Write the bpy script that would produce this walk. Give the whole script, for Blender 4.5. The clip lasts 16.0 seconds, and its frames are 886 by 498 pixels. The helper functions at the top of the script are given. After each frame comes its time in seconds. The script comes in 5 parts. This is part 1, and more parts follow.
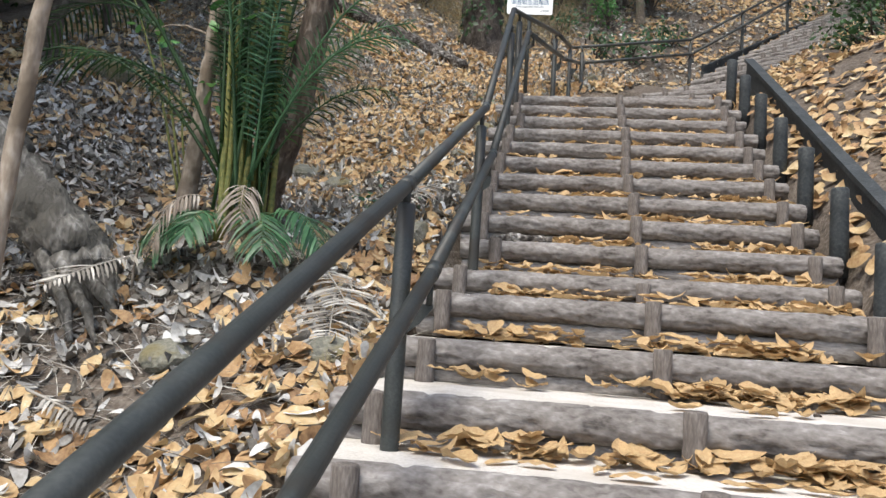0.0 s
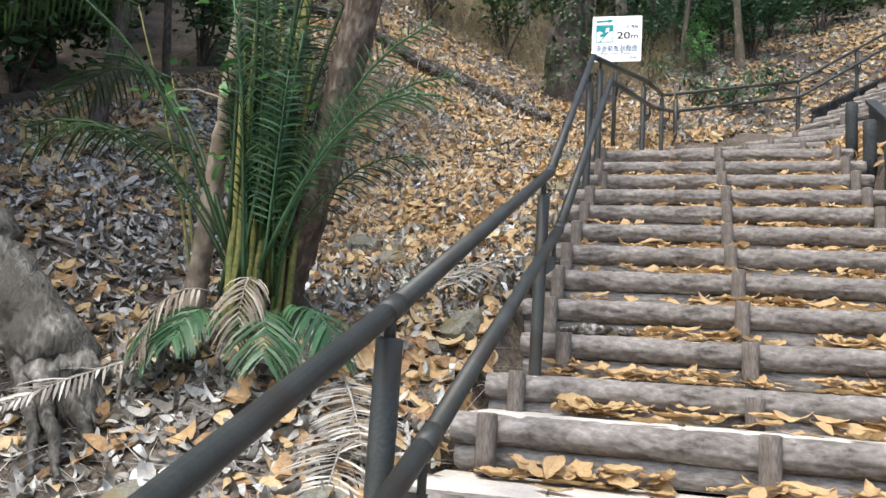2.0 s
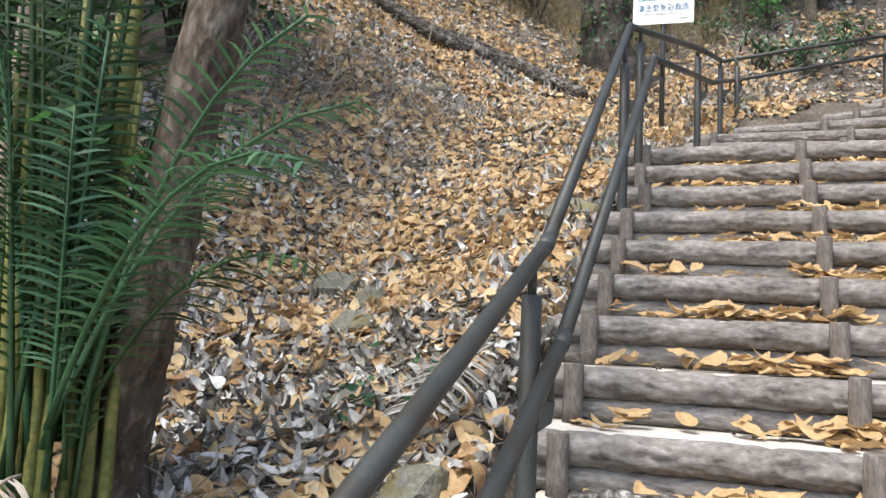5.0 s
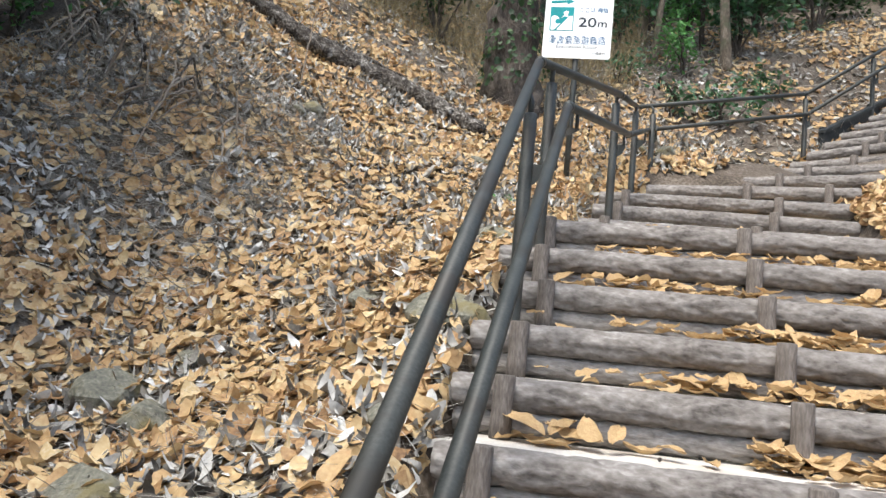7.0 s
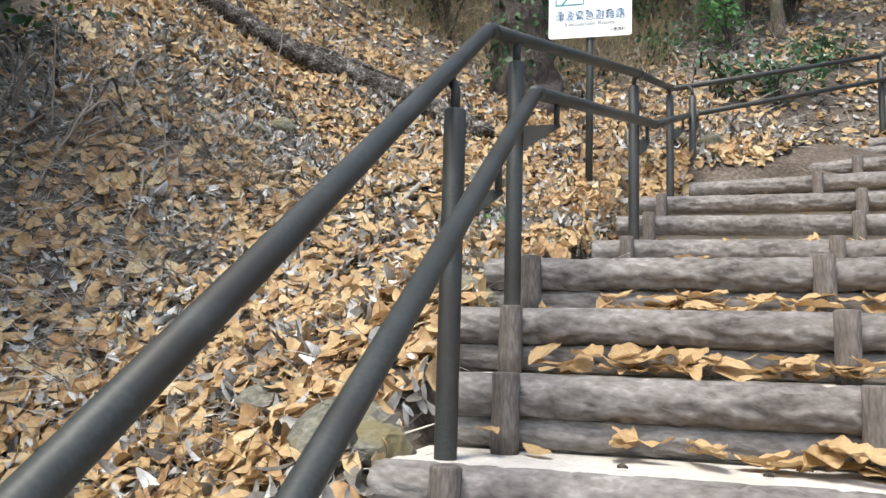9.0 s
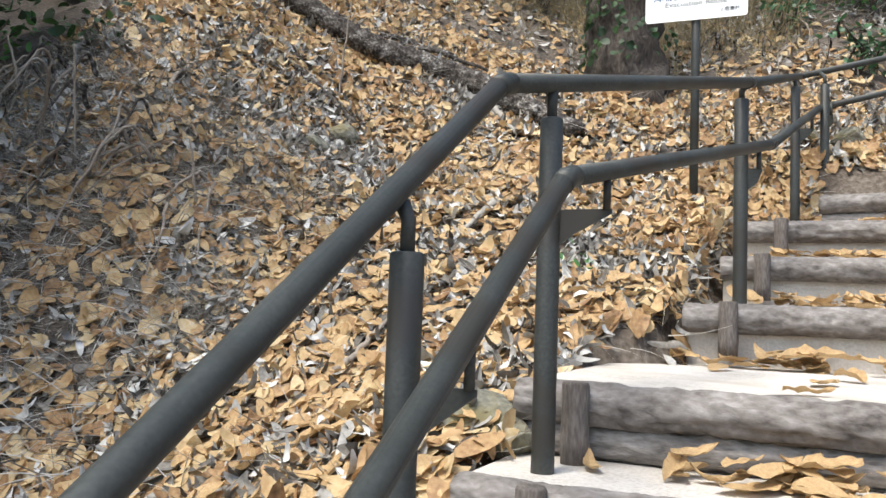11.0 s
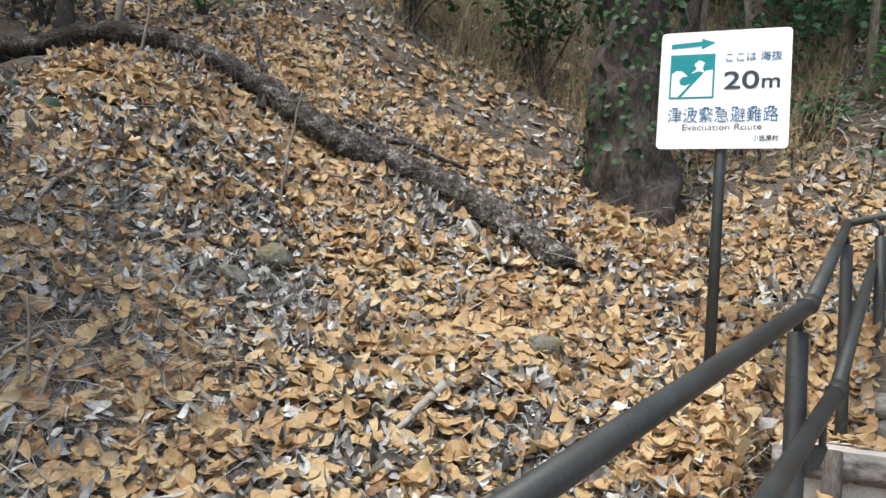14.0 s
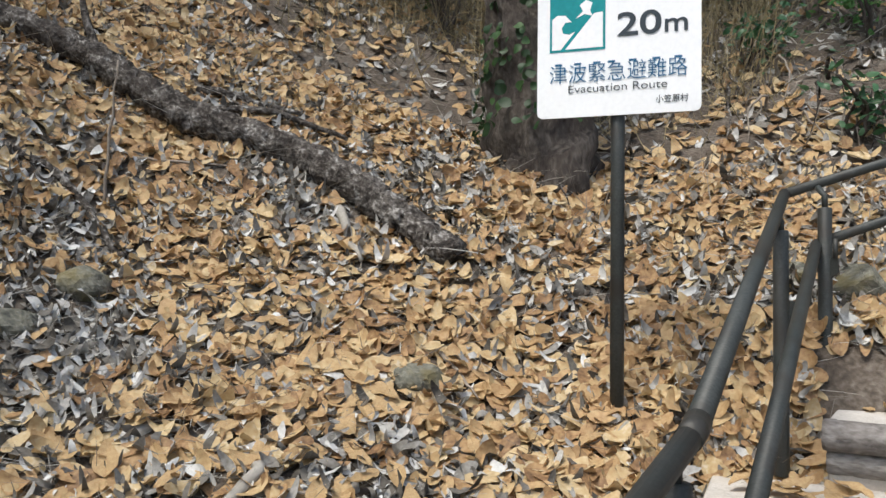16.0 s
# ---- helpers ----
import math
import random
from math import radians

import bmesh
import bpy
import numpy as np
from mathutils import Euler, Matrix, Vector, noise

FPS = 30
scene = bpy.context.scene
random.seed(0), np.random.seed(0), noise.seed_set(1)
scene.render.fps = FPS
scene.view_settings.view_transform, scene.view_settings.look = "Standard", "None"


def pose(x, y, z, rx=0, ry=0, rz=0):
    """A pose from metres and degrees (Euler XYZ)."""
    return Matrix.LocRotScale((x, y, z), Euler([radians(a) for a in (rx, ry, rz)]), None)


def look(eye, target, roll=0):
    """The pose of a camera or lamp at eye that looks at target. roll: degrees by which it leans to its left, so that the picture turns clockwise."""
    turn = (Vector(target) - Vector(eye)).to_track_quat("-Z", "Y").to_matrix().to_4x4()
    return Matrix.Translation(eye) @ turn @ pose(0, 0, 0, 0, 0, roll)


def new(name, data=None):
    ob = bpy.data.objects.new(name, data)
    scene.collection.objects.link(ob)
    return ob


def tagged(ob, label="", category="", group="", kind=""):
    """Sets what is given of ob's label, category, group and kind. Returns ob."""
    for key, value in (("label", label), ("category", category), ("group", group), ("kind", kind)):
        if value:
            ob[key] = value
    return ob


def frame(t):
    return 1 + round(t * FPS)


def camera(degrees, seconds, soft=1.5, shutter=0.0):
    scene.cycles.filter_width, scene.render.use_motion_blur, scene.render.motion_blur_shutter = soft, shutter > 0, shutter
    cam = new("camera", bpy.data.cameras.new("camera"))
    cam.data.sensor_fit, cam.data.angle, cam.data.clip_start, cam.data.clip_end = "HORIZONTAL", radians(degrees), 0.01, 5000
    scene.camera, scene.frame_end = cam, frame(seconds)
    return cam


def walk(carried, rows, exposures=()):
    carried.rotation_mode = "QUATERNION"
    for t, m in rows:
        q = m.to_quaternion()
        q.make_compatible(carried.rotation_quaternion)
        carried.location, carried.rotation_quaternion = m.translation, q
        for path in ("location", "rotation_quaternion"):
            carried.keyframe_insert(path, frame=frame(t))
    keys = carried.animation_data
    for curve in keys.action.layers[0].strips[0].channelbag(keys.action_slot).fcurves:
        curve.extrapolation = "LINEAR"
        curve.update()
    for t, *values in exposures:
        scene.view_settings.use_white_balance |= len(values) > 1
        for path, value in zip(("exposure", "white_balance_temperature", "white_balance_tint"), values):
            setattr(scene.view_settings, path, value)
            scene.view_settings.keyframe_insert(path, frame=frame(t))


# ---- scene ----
cam = camera(57.0, 16.0)
PATH = [
    (0, (-0.343, -3.935, -0.289), (-0.654, -1.969, -0.101), 3.8),
    (0.5, (-0.300, -3.701, -0.241), (-0.577, -1.736, 0.007), 2.7),
    (1, (-0.261, -3.592, -0.101), (-0.753, -1.672, 0.168), 2.9),
    (1.5, (-0.268, -3.432, -0.057), (-0.848, -1.545, 0.262), 2.9),
    (2, (-0.288, -3.186, -0.011), (-0.837, -1.286, 0.285), 3.9),
    (2.5, (-0.237, -2.949, 0.052), (-0.942, -1.092, 0.290), 2.0),
    (3, (-0.204, -2.789, 0.168), (-0.927, -0.939, 0.407), -0.5),
    (3.5, (-0.250, -2.487, 0.287), (-0.914, -0.611, 0.493), 3.1),
    (3.7, (-0.247, -2.426, 0.342), (-0.933, -0.560, 0.564), 2.5),
    (5.8, (-0.417, -1.346, 0.885), (-1.035, 0.547, 1.067), 3.3),
    (6, (-0.408, -1.235, 0.944), (-1.002, 0.662, 1.160), 3.7),
    (6.5, (-0.498, -0.913, 0.986), (-1.052, 0.988, 1.271), 5.7),
    (7, (-0.534, -0.570, 1.170), (-0.960, 1.369, 1.417), 5.6),
    (7.5, (-0.442, -0.241, 1.232), (-0.931, 1.683, 1.474), 3.5),
    (8, (-0.414, -0.006, 1.366), (-0.995, 1.896, 1.582), 2.1),
    (8.2, (-0.421, 0.150, 1.373), (-0.946, 2.063, 1.627), 1.5),
    (10.3, (-0.312, 1.130, 1.876), (-0.987, 3.001, 2.078), 2.1),
    (10.5, (-0.322, 1.198, 1.892), (-1.003, 3.070, 2.070), 2.2),
    (11, (-0.340, 1.367, 2.018), (-1.185, 3.173, 2.162), 2.1),
    (11.5, (-0.395, 1.523, 2.085), (-1.269, 3.307, 2.311), 2.7),
    (12, (-0.457, 1.713, 2.272), (-1.216, 3.536, 2.589), 4.8),
    (12.5, (-0.436, 1.935, 2.380), (-1.261, 3.739, 2.635), 3.1),
    (13, (-0.466, 2.053, 2.502), (-1.363, 3.821, 2.770), 3.4),
    (13.5, (-0.588, 2.176, 2.682), (-1.419, 3.981, 2.900), 6.5),
    (14, (-0.571, 2.408, 2.744), (-1.422, 4.202, 2.987), 5.3),
    (14.5, (-0.551, 2.645, 2.876), (-1.494, 4.400, 3.054), 3.0),
    (15, (-0.567, 2.896, 2.984), (-1.399, 4.712, 3.084), 6.1),
    (15.5, (-0.499, 3.183, 3.016), (-1.242, 5.038, 3.116), 1.9),
    (16, (-0.465, 3.346, 3.182), (-1.245, 5.186, 3.258), 0.7),
]
walk(cam, [(t, look(eye, target, roll)) for t, eye, target, roll in PATH], exposures=[(0.0, 1.06, 6500, 7), (2.0, 1.3, 6500, 7), (3.5, 1.38, 6500, 7), (6.0, 1.44, 6500, 7), (7.5, 1.36, 6500, 6), (11.0, 1.32, 6500, 6), (13.0, 1.22, 6500, 6), (14.5, 0.98, 6500, 6), (16.0, 0.78, 6500, 6)])

# ---- light ----
world = bpy.data.worlds.new("world")
scene.world = world
world.use_nodes = True
wn = world.node_tree
sky = wn.nodes.new("ShaderNodeTexSky")
sky.sky_type = "NISHITA"
sky.sun_disc = False
sky.sun_elevation, sky.sun_rotation = radians(58), radians(200)
sky.air_density, sky.dust_density, sky.ozone_density = 1.0, 3.0, 1.0
wn.links.new(sky.outputs[0], wn.nodes["Background"].inputs[0])
wn.nodes["Background"].inputs[1].default_value = 0.15
sun = new("sun", bpy.data.lights.new("sun", "SUN"))
sun.data.energy, sun.data.angle, sun.data.color = 1.7, radians(20), (1.0, 0.96, 0.9)
sun.matrix_world = look((-4 * math.sin(radians(20)), -4, 9), (0, 0, 0))
scene.view_settings.exposure = 1.1


# ---- materials ----
def material(name, stops, scale=8.0, fine=90.0, rough=0.8, bump=0.3, island=0.0, stretch=(1, 1, 1), spec=0.3, bump_scale=None, metal=0.0, through_light=0.0, two=0.0, second=None, depth=0.01):
    """A rough natural surface: stops are colours from dark to light, spread by coarse noise, a finer noise and, for loose pieces, a random value a piece."""
    m = bpy.data.materials.new(name)
    m.use_nodes = True
    nt = m.node_tree
    n, l = nt.nodes, nt.links
    p = n["Principled BSDF"]
    p.inputs["Roughness"].default_value = rough
    p.inputs["Specular IOR Level"].default_value = spec
    p.inputs["Metallic"].default_value = metal
    tc = n.new("ShaderNodeTexCoord")
    mp = n.new("ShaderNodeMapping")
    mp.inputs["Scale"].default_value = stretch
    l.new(tc.outputs["Object"], mp.inputs["Vector"])
    a = n.new("ShaderNodeTexNoise")
    a.inputs["Scale"].default_value, a.inputs["Detail"].default_value = scale, 5
    b = n.new("ShaderNodeTexNoise")
    b.inputs["Scale"].default_value, b.inputs["Detail"].default_value = fine, 4
    l.new(mp.outputs[0], a.inputs["Vector"])
    l.new(mp.outputs[0], b.inputs["Vector"])
    mix = n.new("ShaderNodeMath")
    mix.operation = "MULTIPLY_ADD"
    mix.inputs[1].default_value = 0.55
    l.new(b.outputs["Fac"], mix.inputs[0])
    half = n.new("ShaderNodeMath")
    half.operation = "MULTIPLY"
    half.inputs[1].default_value = 0.45
    l.new(a.outputs["Fac"], half.inputs[0])
    l.new(half.outputs[0], mix.inputs[2])
    spread = n.new("ShaderNodeMapRange")
    spread.inputs["From Min"].default_value, spread.inputs["From Max"].default_value = 0.33, 0.67
    l.new(mix.outputs[0], spread.inputs["Value"])
    value = spread.outputs[0]
    if island:
        g = n.new("ShaderNodeNewGeometry")
        mm = n.new("ShaderNodeMix")
        mm.inputs[0].default_value = island
        l.new(value, mm.inputs[2])
        l.new(g.outputs["Random Per Island"], mm.inputs[3])
        value = mm.outputs[0]
    ramp = n.new("ShaderNodeValToRGB")
    e = ramp.color_ramp.elements
    for k, c in enumerate(stops):
        at = k / (len(stops) - 1)
        el = e[0] if k == 0 else e[len(e) - 1] if k == len(stops) - 1 else e.new(at)
        el.position, el.color = at, (*c, 1)
    l.new(value, ramp.inputs[0])
    colour = ramp.outputs[0]
    if second:
        big = n.new("ShaderNodeTexNoise")
        big.inputs["Scale"].default_value, big.inputs["Detail"].default_value = two, 6
        l.new(tc.outputs["Object"], big.inputs["Vector"])
        step = n.new("ShaderNodeMapRange")
        step.inputs["From Min"].default_value, step.inputs["From Max"].default_value = 0.5, 0.62
        l.new(big.outputs["Fac"], step.inputs["Value"])
        mc = n.new("ShaderNodeMix")
        mc.data_type = "RGBA"
        l.new(step.outputs[0], mc.inputs[0])
        l.new(colour, mc.inputs[6])
        mc.inputs[7].default_value = (*second, 1)
        colour = mc.outputs[2]
    l.new(colour, p.inputs["Base Color"])
    if bump:
        bm = n.new("ShaderNodeBump")
        bm.inputs["Strength"].default_value, bm.inputs["Distance"].default_value = bump, depth
        l.new(mix.outputs[0], bm.inputs["Height"])
        l.new(bm.outputs[0], p.inputs["Normal"])
    if through_light:
        tr, ms = n.new("ShaderNodeBsdfTranslucent"), n.new("ShaderNodeMixShader")
        l.new(colour, tr.inputs["Color"])
        ms.inputs[0].default_value = through_light
        l.new(p.outputs[0], ms.inputs[1])
        l.new(tr.outputs[0], ms.inputs[2])
        l.new(ms.outputs[0], n["Material Output"].inputs["Surface"])
    return m


LOG = material("cast_log", [(0.07, 0.062, 0.057), (0.145, 0.131, 0.122), (0.2, 0.184, 0.173), (0.29, 0.274, 0.262)], 9, 45, 0.9, 0.55, stretch=(0.7, 1.2, 1.2), depth=0.012, spec=0.12)
LOG_LOW = material("cast_log_dusty", [(0.11, 0.1, 0.093), (0.22, 0.203, 0.19), (0.33, 0.31, 0.293)], 10, 60, 0.9, 0.6, stretch=(0.5, 1.4, 1.4), depth=0.015, spec=0.12)
STUB = material("cast_stub", [(0.07, 0.06, 0.053), (0.13, 0.112, 0.1), (0.2, 0.178, 0.165)], 20, 90, 0.85, 0.6, stretch=(1.6, 1.6, 0.4), depth=0.012)
TREAD = material("tread_concrete", [(0.36, 0.33, 0.29), (0.5, 0.47, 0.43), (0.6, 0.57, 0.53)], 5, 120, 0.9, 0.25, two=2.2, second=(0.42, 0.38, 0.33))
RAIL = material("rail_paint", [(0.023, 0.027, 0.026), (0.036, 0.04, 0.038), (0.053, 0.057, 0.054)], 9, 140, 0.5, 0.02, spec=0.35, two=6.0, second=(0.032, 0.03, 0.026))
WALL = material("wall_board", [(0.015, 0.018, 0.02), (0.03, 0.034, 0.036), (0.06, 0.065, 0.066)], 6, 60, 0.75, 0.4)
EARTH = material("earth", [(0.035, 0.028, 0.021), (0.09, 0.072, 0.057), (0.17, 0.145, 0.12)], 3, 40, 0.95, 0.8, depth=0.03)
STONE = material("stone", [(0.07, 0.072, 0.06), (0.15, 0.145, 0.115), (0.26, 0.255, 0.21)], 9, 60, 0.9, 0.7, two=7.0, second=(0.15, 0.13, 0.07), depth=0.02)
BARK = material("bark", [(0.05, 0.04, 0.03), (0.13, 0.105, 0.08), (0.26, 0.22, 0.18)], 10, 50, 0.92, 0.8, stretch=(1, 1, 0.35), two=5.0, second=(0.09, 0.095, 0.06), depth=0.02)
BARK_PALE = material("bark_pale", [(0.13, 0.1, 0.075), (0.27, 0.22, 0.17), (0.42, 0.37, 0.31)], 9, 45, 0.9, 0.7, stretch=(1, 1, 0.4), two=6.0, second=(0.14, 0.11, 0.08), depth=0.012)
BARK_BROWN = material("bark_brown", [(0.025, 0.018, 0.013), (0.085, 0.064, 0.048), (0.22, 0.19, 0.16)], 12, 45, 0.92, 1.0, stretch=(1, 1, 0.45), two=6.0, second=(0.06, 0.05, 0.038), depth=0.03)
BARK_DARK = material("bark_dark", [(0.025, 0.02, 0.017), (0.06, 0.05, 0.043), (0.13, 0.115, 0.1)], 6, 40, 0.95, 0.9, stretch=(1, 1, 0.4), depth=0.03)
BARK_GREY = material("bark_grey", [(0.035, 0.032, 0.028), (0.075, 0.07, 0.062), (0.14, 0.132, 0.118), (0.25, 0.242, 0.225)], 11, 45, 0.93, 1.0, stretch=(1, 1, 0.5), two=5.0, second=(0.07, 0.065, 0.055), depth=0.03)
DEADWOOD = material("dead_wood", [(0.012, 0.01, 0.009), (0.035, 0.029, 0.025), (0.12, 0.108, 0.097), (0.4, 0.385, 0.36)], 11, 45, 0.95, 1.0, two=2.0, second=(0.035, 0.028, 0.024), depth=0.03)
LEAF = material("dry_leaf", [(0.085, 0.05, 0.032), (0.235, 0.137, 0.068), (0.39, 0.247, 0.122), (0.485, 0.34, 0.175), (0.55, 0.43, 0.25), (0.66, 0.58, 0.45)], 14, 60, 0.6, 0.5, island=0.6, spec=0.3, depth=0.006, through_light=0.22)
LEAF_GREY = material("weathered_leaf", [(0.05, 0.044, 0.038), (0.16, 0.147, 0.128), (0.36, 0.35, 0.33), (0.66, 0.66, 0.64)], 12, 70, 0.85, 0.4, island=0.75, spec=0.15)
STRAW = material("dead_straw", [(0.1, 0.088, 0.074), (0.26, 0.24, 0.21), (0.54, 0.52, 0.47)], 12, 70, 0.88, 0.2, island=0.8, spec=0.1)
TWIG = material("twig", [(0.09, 0.07, 0.055), (0.22, 0.185, 0.15), (0.4, 0.36, 0.31)], 10, 60, 0.9, 0.4, island=0.7)
GREEN = material("palm_leaf", [(0.018, 0.055, 0.026), (0.045, 0.12, 0.05), (0.1, 0.21, 0.1)], 5, 60, 0.42, 0.15, island=0.6, spec=0.5, through_light=0.3)
GREEN_DARK = material("shrub_leaf", [(0.01, 0.028, 0.01), (0.025, 0.06, 0.02), (0.06, 0.13, 0.035)], 5, 60, 0.5, 0.15, island=0.75, spec=0.4, through_light=0.3)
GREEN_LIGHT = material("young_leaf", [(0.04, 0.13, 0.03), (0.08, 0.22, 0.06), (0.16, 0.34, 0.1)], 5, 60, 0.45, 0.15, island=0.7, spec=0.4, through_light=0.3)
GRASS_DRY = material("dry_grass", [(0.12, 0.1, 0.055), (0.25, 0.2, 0.11), (0.4, 0.33, 0.2)], 5, 60, 0.85, 0.1, island=0.8)
STEM = material("stem", [(0.05, 0.07, 0.02), (0.13, 0.14, 0.04), (0.24, 0.2, 0.06)], 8, 60, 0.6, 0.2)
WHITE = material("sign_white", [(0.78, 0.79, 0.8), (0.82, 0.83, 0.84), (0.85, 0.86, 0.86)], 4, 60, 0.35, 0.0, spec=0.5)
TEAL = material("sign_teal", [(0.0, 0.2, 0.22), (0.0, 0.23, 0.25), (0.01, 0.26, 0.28)], 4, 60, 0.4, 0.0)
BLUE = material("sign_blue", [(0.01, 0.09, 0.2), (0.015, 0.11, 0.23), (0.02, 0.13, 0.25)], 4, 60, 0.4, 0.0)
INK = material("sign_ink", [(0.02, 0.03, 0.04), (0.03, 0.04, 0.05), (0.04, 0.05, 0.06)], 4, 60, 0.4, 0.0)


# ---- mesh helpers ----
def mesh_of(name, verts, faces, mat, smooth=False):
    me = bpy.data.meshes.new(name)
    me.from_pydata([tuple(v) for v in verts] if not isinstance(verts, np.ndarray) else verts.tolist(), [], faces)
    me.materials.append(mat)
    if smooth:
        me.polygons.foreach_set("use_smooth", [True] * len(me.polygons))
    me.update()
    return me


def part(name, data, parent=None, label="", at=None, kind=""):
    ob = new(name, data)
    if parent is not None:
        ob.parent = parent
    if at is not None:
        ob.matrix_local = at
    return tagged(ob, label=label, kind=kind)


def thing(name, place, label, category, group="", turn=0.0):
    ob = new(name)
    ob.empty_display_size = 0.1
    ob.matrix_world = pose(*place, 0, 0, turn)
    return tagged(ob, label=label, category=category, group=group)


def tube(path, radii, sides=8, rough=0.0, seed=0, close=True):
    """Vertices and faces of a tube along a path; rough: how uneven its skin is, as a share of its radius."""
    rnd = random.Random(seed)
    path = [Vector(p) for p in path]
    verts, faces = [], []
    side = None
    for k, p in enumerate(path):
        d = (path[min(k + 1, len(path) - 1)] - path[max(k - 1, 0)]).normalized()
        if side is None:
            side = d.orthogonal().normalized()
        side = (side - side.dot(d) * d).normalized()
        other = d.cross(side)
        r = radii[k] if isinstance(radii, (list, tuple)) else radii
        for s in range(sides):
            a = 2 * math.pi * s / sides
            q = r * (1 + rough * (rnd.random() - 0.5) * 2)
            verts.append(p + q * (math.cos(a) * side + math.sin(a) * other))
    for k in range(len(path) - 1):
        for s in range(sides):
            t = (s + 1) % sides
            faces.append((k * sides + s, k * sides + t, (k + 1) * sides + t, (k + 1) * sides + s))
    if close:
        faces.append(tuple(range(sides))[::-1])
        faces.append(tuple((len(path) - 1) * sides + s for s in range(sides)))
    return verts, faces


def join(pieces):
    verts, faces = [], []
    for v, f in pieces:
        n = len(verts)
        verts += list(v)
        faces += [tuple(i + n for i in g) for g in f]
    return verts, faces


def bend(points, steps=6, sway=0.0, seed=0):
    """A smooth path through the points, with a little sway."""
    rnd = random.Random(seed)
    p = [Vector(q) for q in points]
    p = [2 * p[0] - p[1]] + p + [2 * p[-1] - p[-2]]
    out = []
    for i in range(1, len(p) - 2):
        for s in range(steps):
            t = s / steps
            a, b, c, d = p[i - 1], p[i], p[i + 1], p[i + 2]
            q = 0.5 * (2 * b + (c - a) * t + (2 * a - 5 * b + 4 * c - d) * t * t + (3 * b - a - 3 * c + d) * t**3)
            out.append(q + Vector((rnd.uniform(-1, 1), rnd.uniform(-1, 1), rnd.uniform(-1, 1))) * sway)
    out.append(p[-2])
    return out


def box(x0, x1, y0, y1, z0, z1, slope=0.0):
    v = [(x, y, z + slope * (y - y0)) for x in (x0, x1) for y in (y0, y1) for z in (z0, z1)]
    return v, [(0, 1, 3, 2), (4, 6, 7, 5), (0, 4, 5, 1), (2, 3, 7, 6), (0, 2, 6, 4), (1, 5, 7, 3)]


# ---- the lie of the land ----
TREAD_DEPTH, RISER = 0.33, 0.185
LOW_STEPS = {3: (-0.5, -0.14), 2: (-1.0, -0.335), 1: (-1.6, -0.487), 0: (-2.0, -0.63)}


def tread_at(k):
    """Where step k of the straight flight begins, and its tread's height; the lowest steps are uneven."""
    if k >= 4:
        return TREAD_DEPTH * (k - 4), RISER * (k - 4)
    if k >= 0:
        return LOW_STEPS[k]
    return LOW_STEPS[0][0] + 0.5 * k, LOW_STEPS[0][1] + RISER * k

COEF = [0.304, 3.481, -1.278, 1.453, -0.919, 0.542, 1.105, -1.121, -1.191, -0.215, 0.876, -0.587, -0.523, -0.007, -0.119, -1.89, -0.019, -0.496, 0.552, -0.323, 0.697]


def smooth(a, b, x):
    t = np.clip((x - a) / (b - a), 0, 1)
    return t * t * (3 - 2 * t)


def edge(y):
    """The ground's height beside the stairs."""
    return np.interp(y, [-60, -6, -2.0, -1.0, -0.3, 3.25, 4.2, 6.2, 12, 40], [-14, -2.25, -0.74, -0.44, -0.24, 1.7, 1.93, 2.62, 6.2, 23.5])


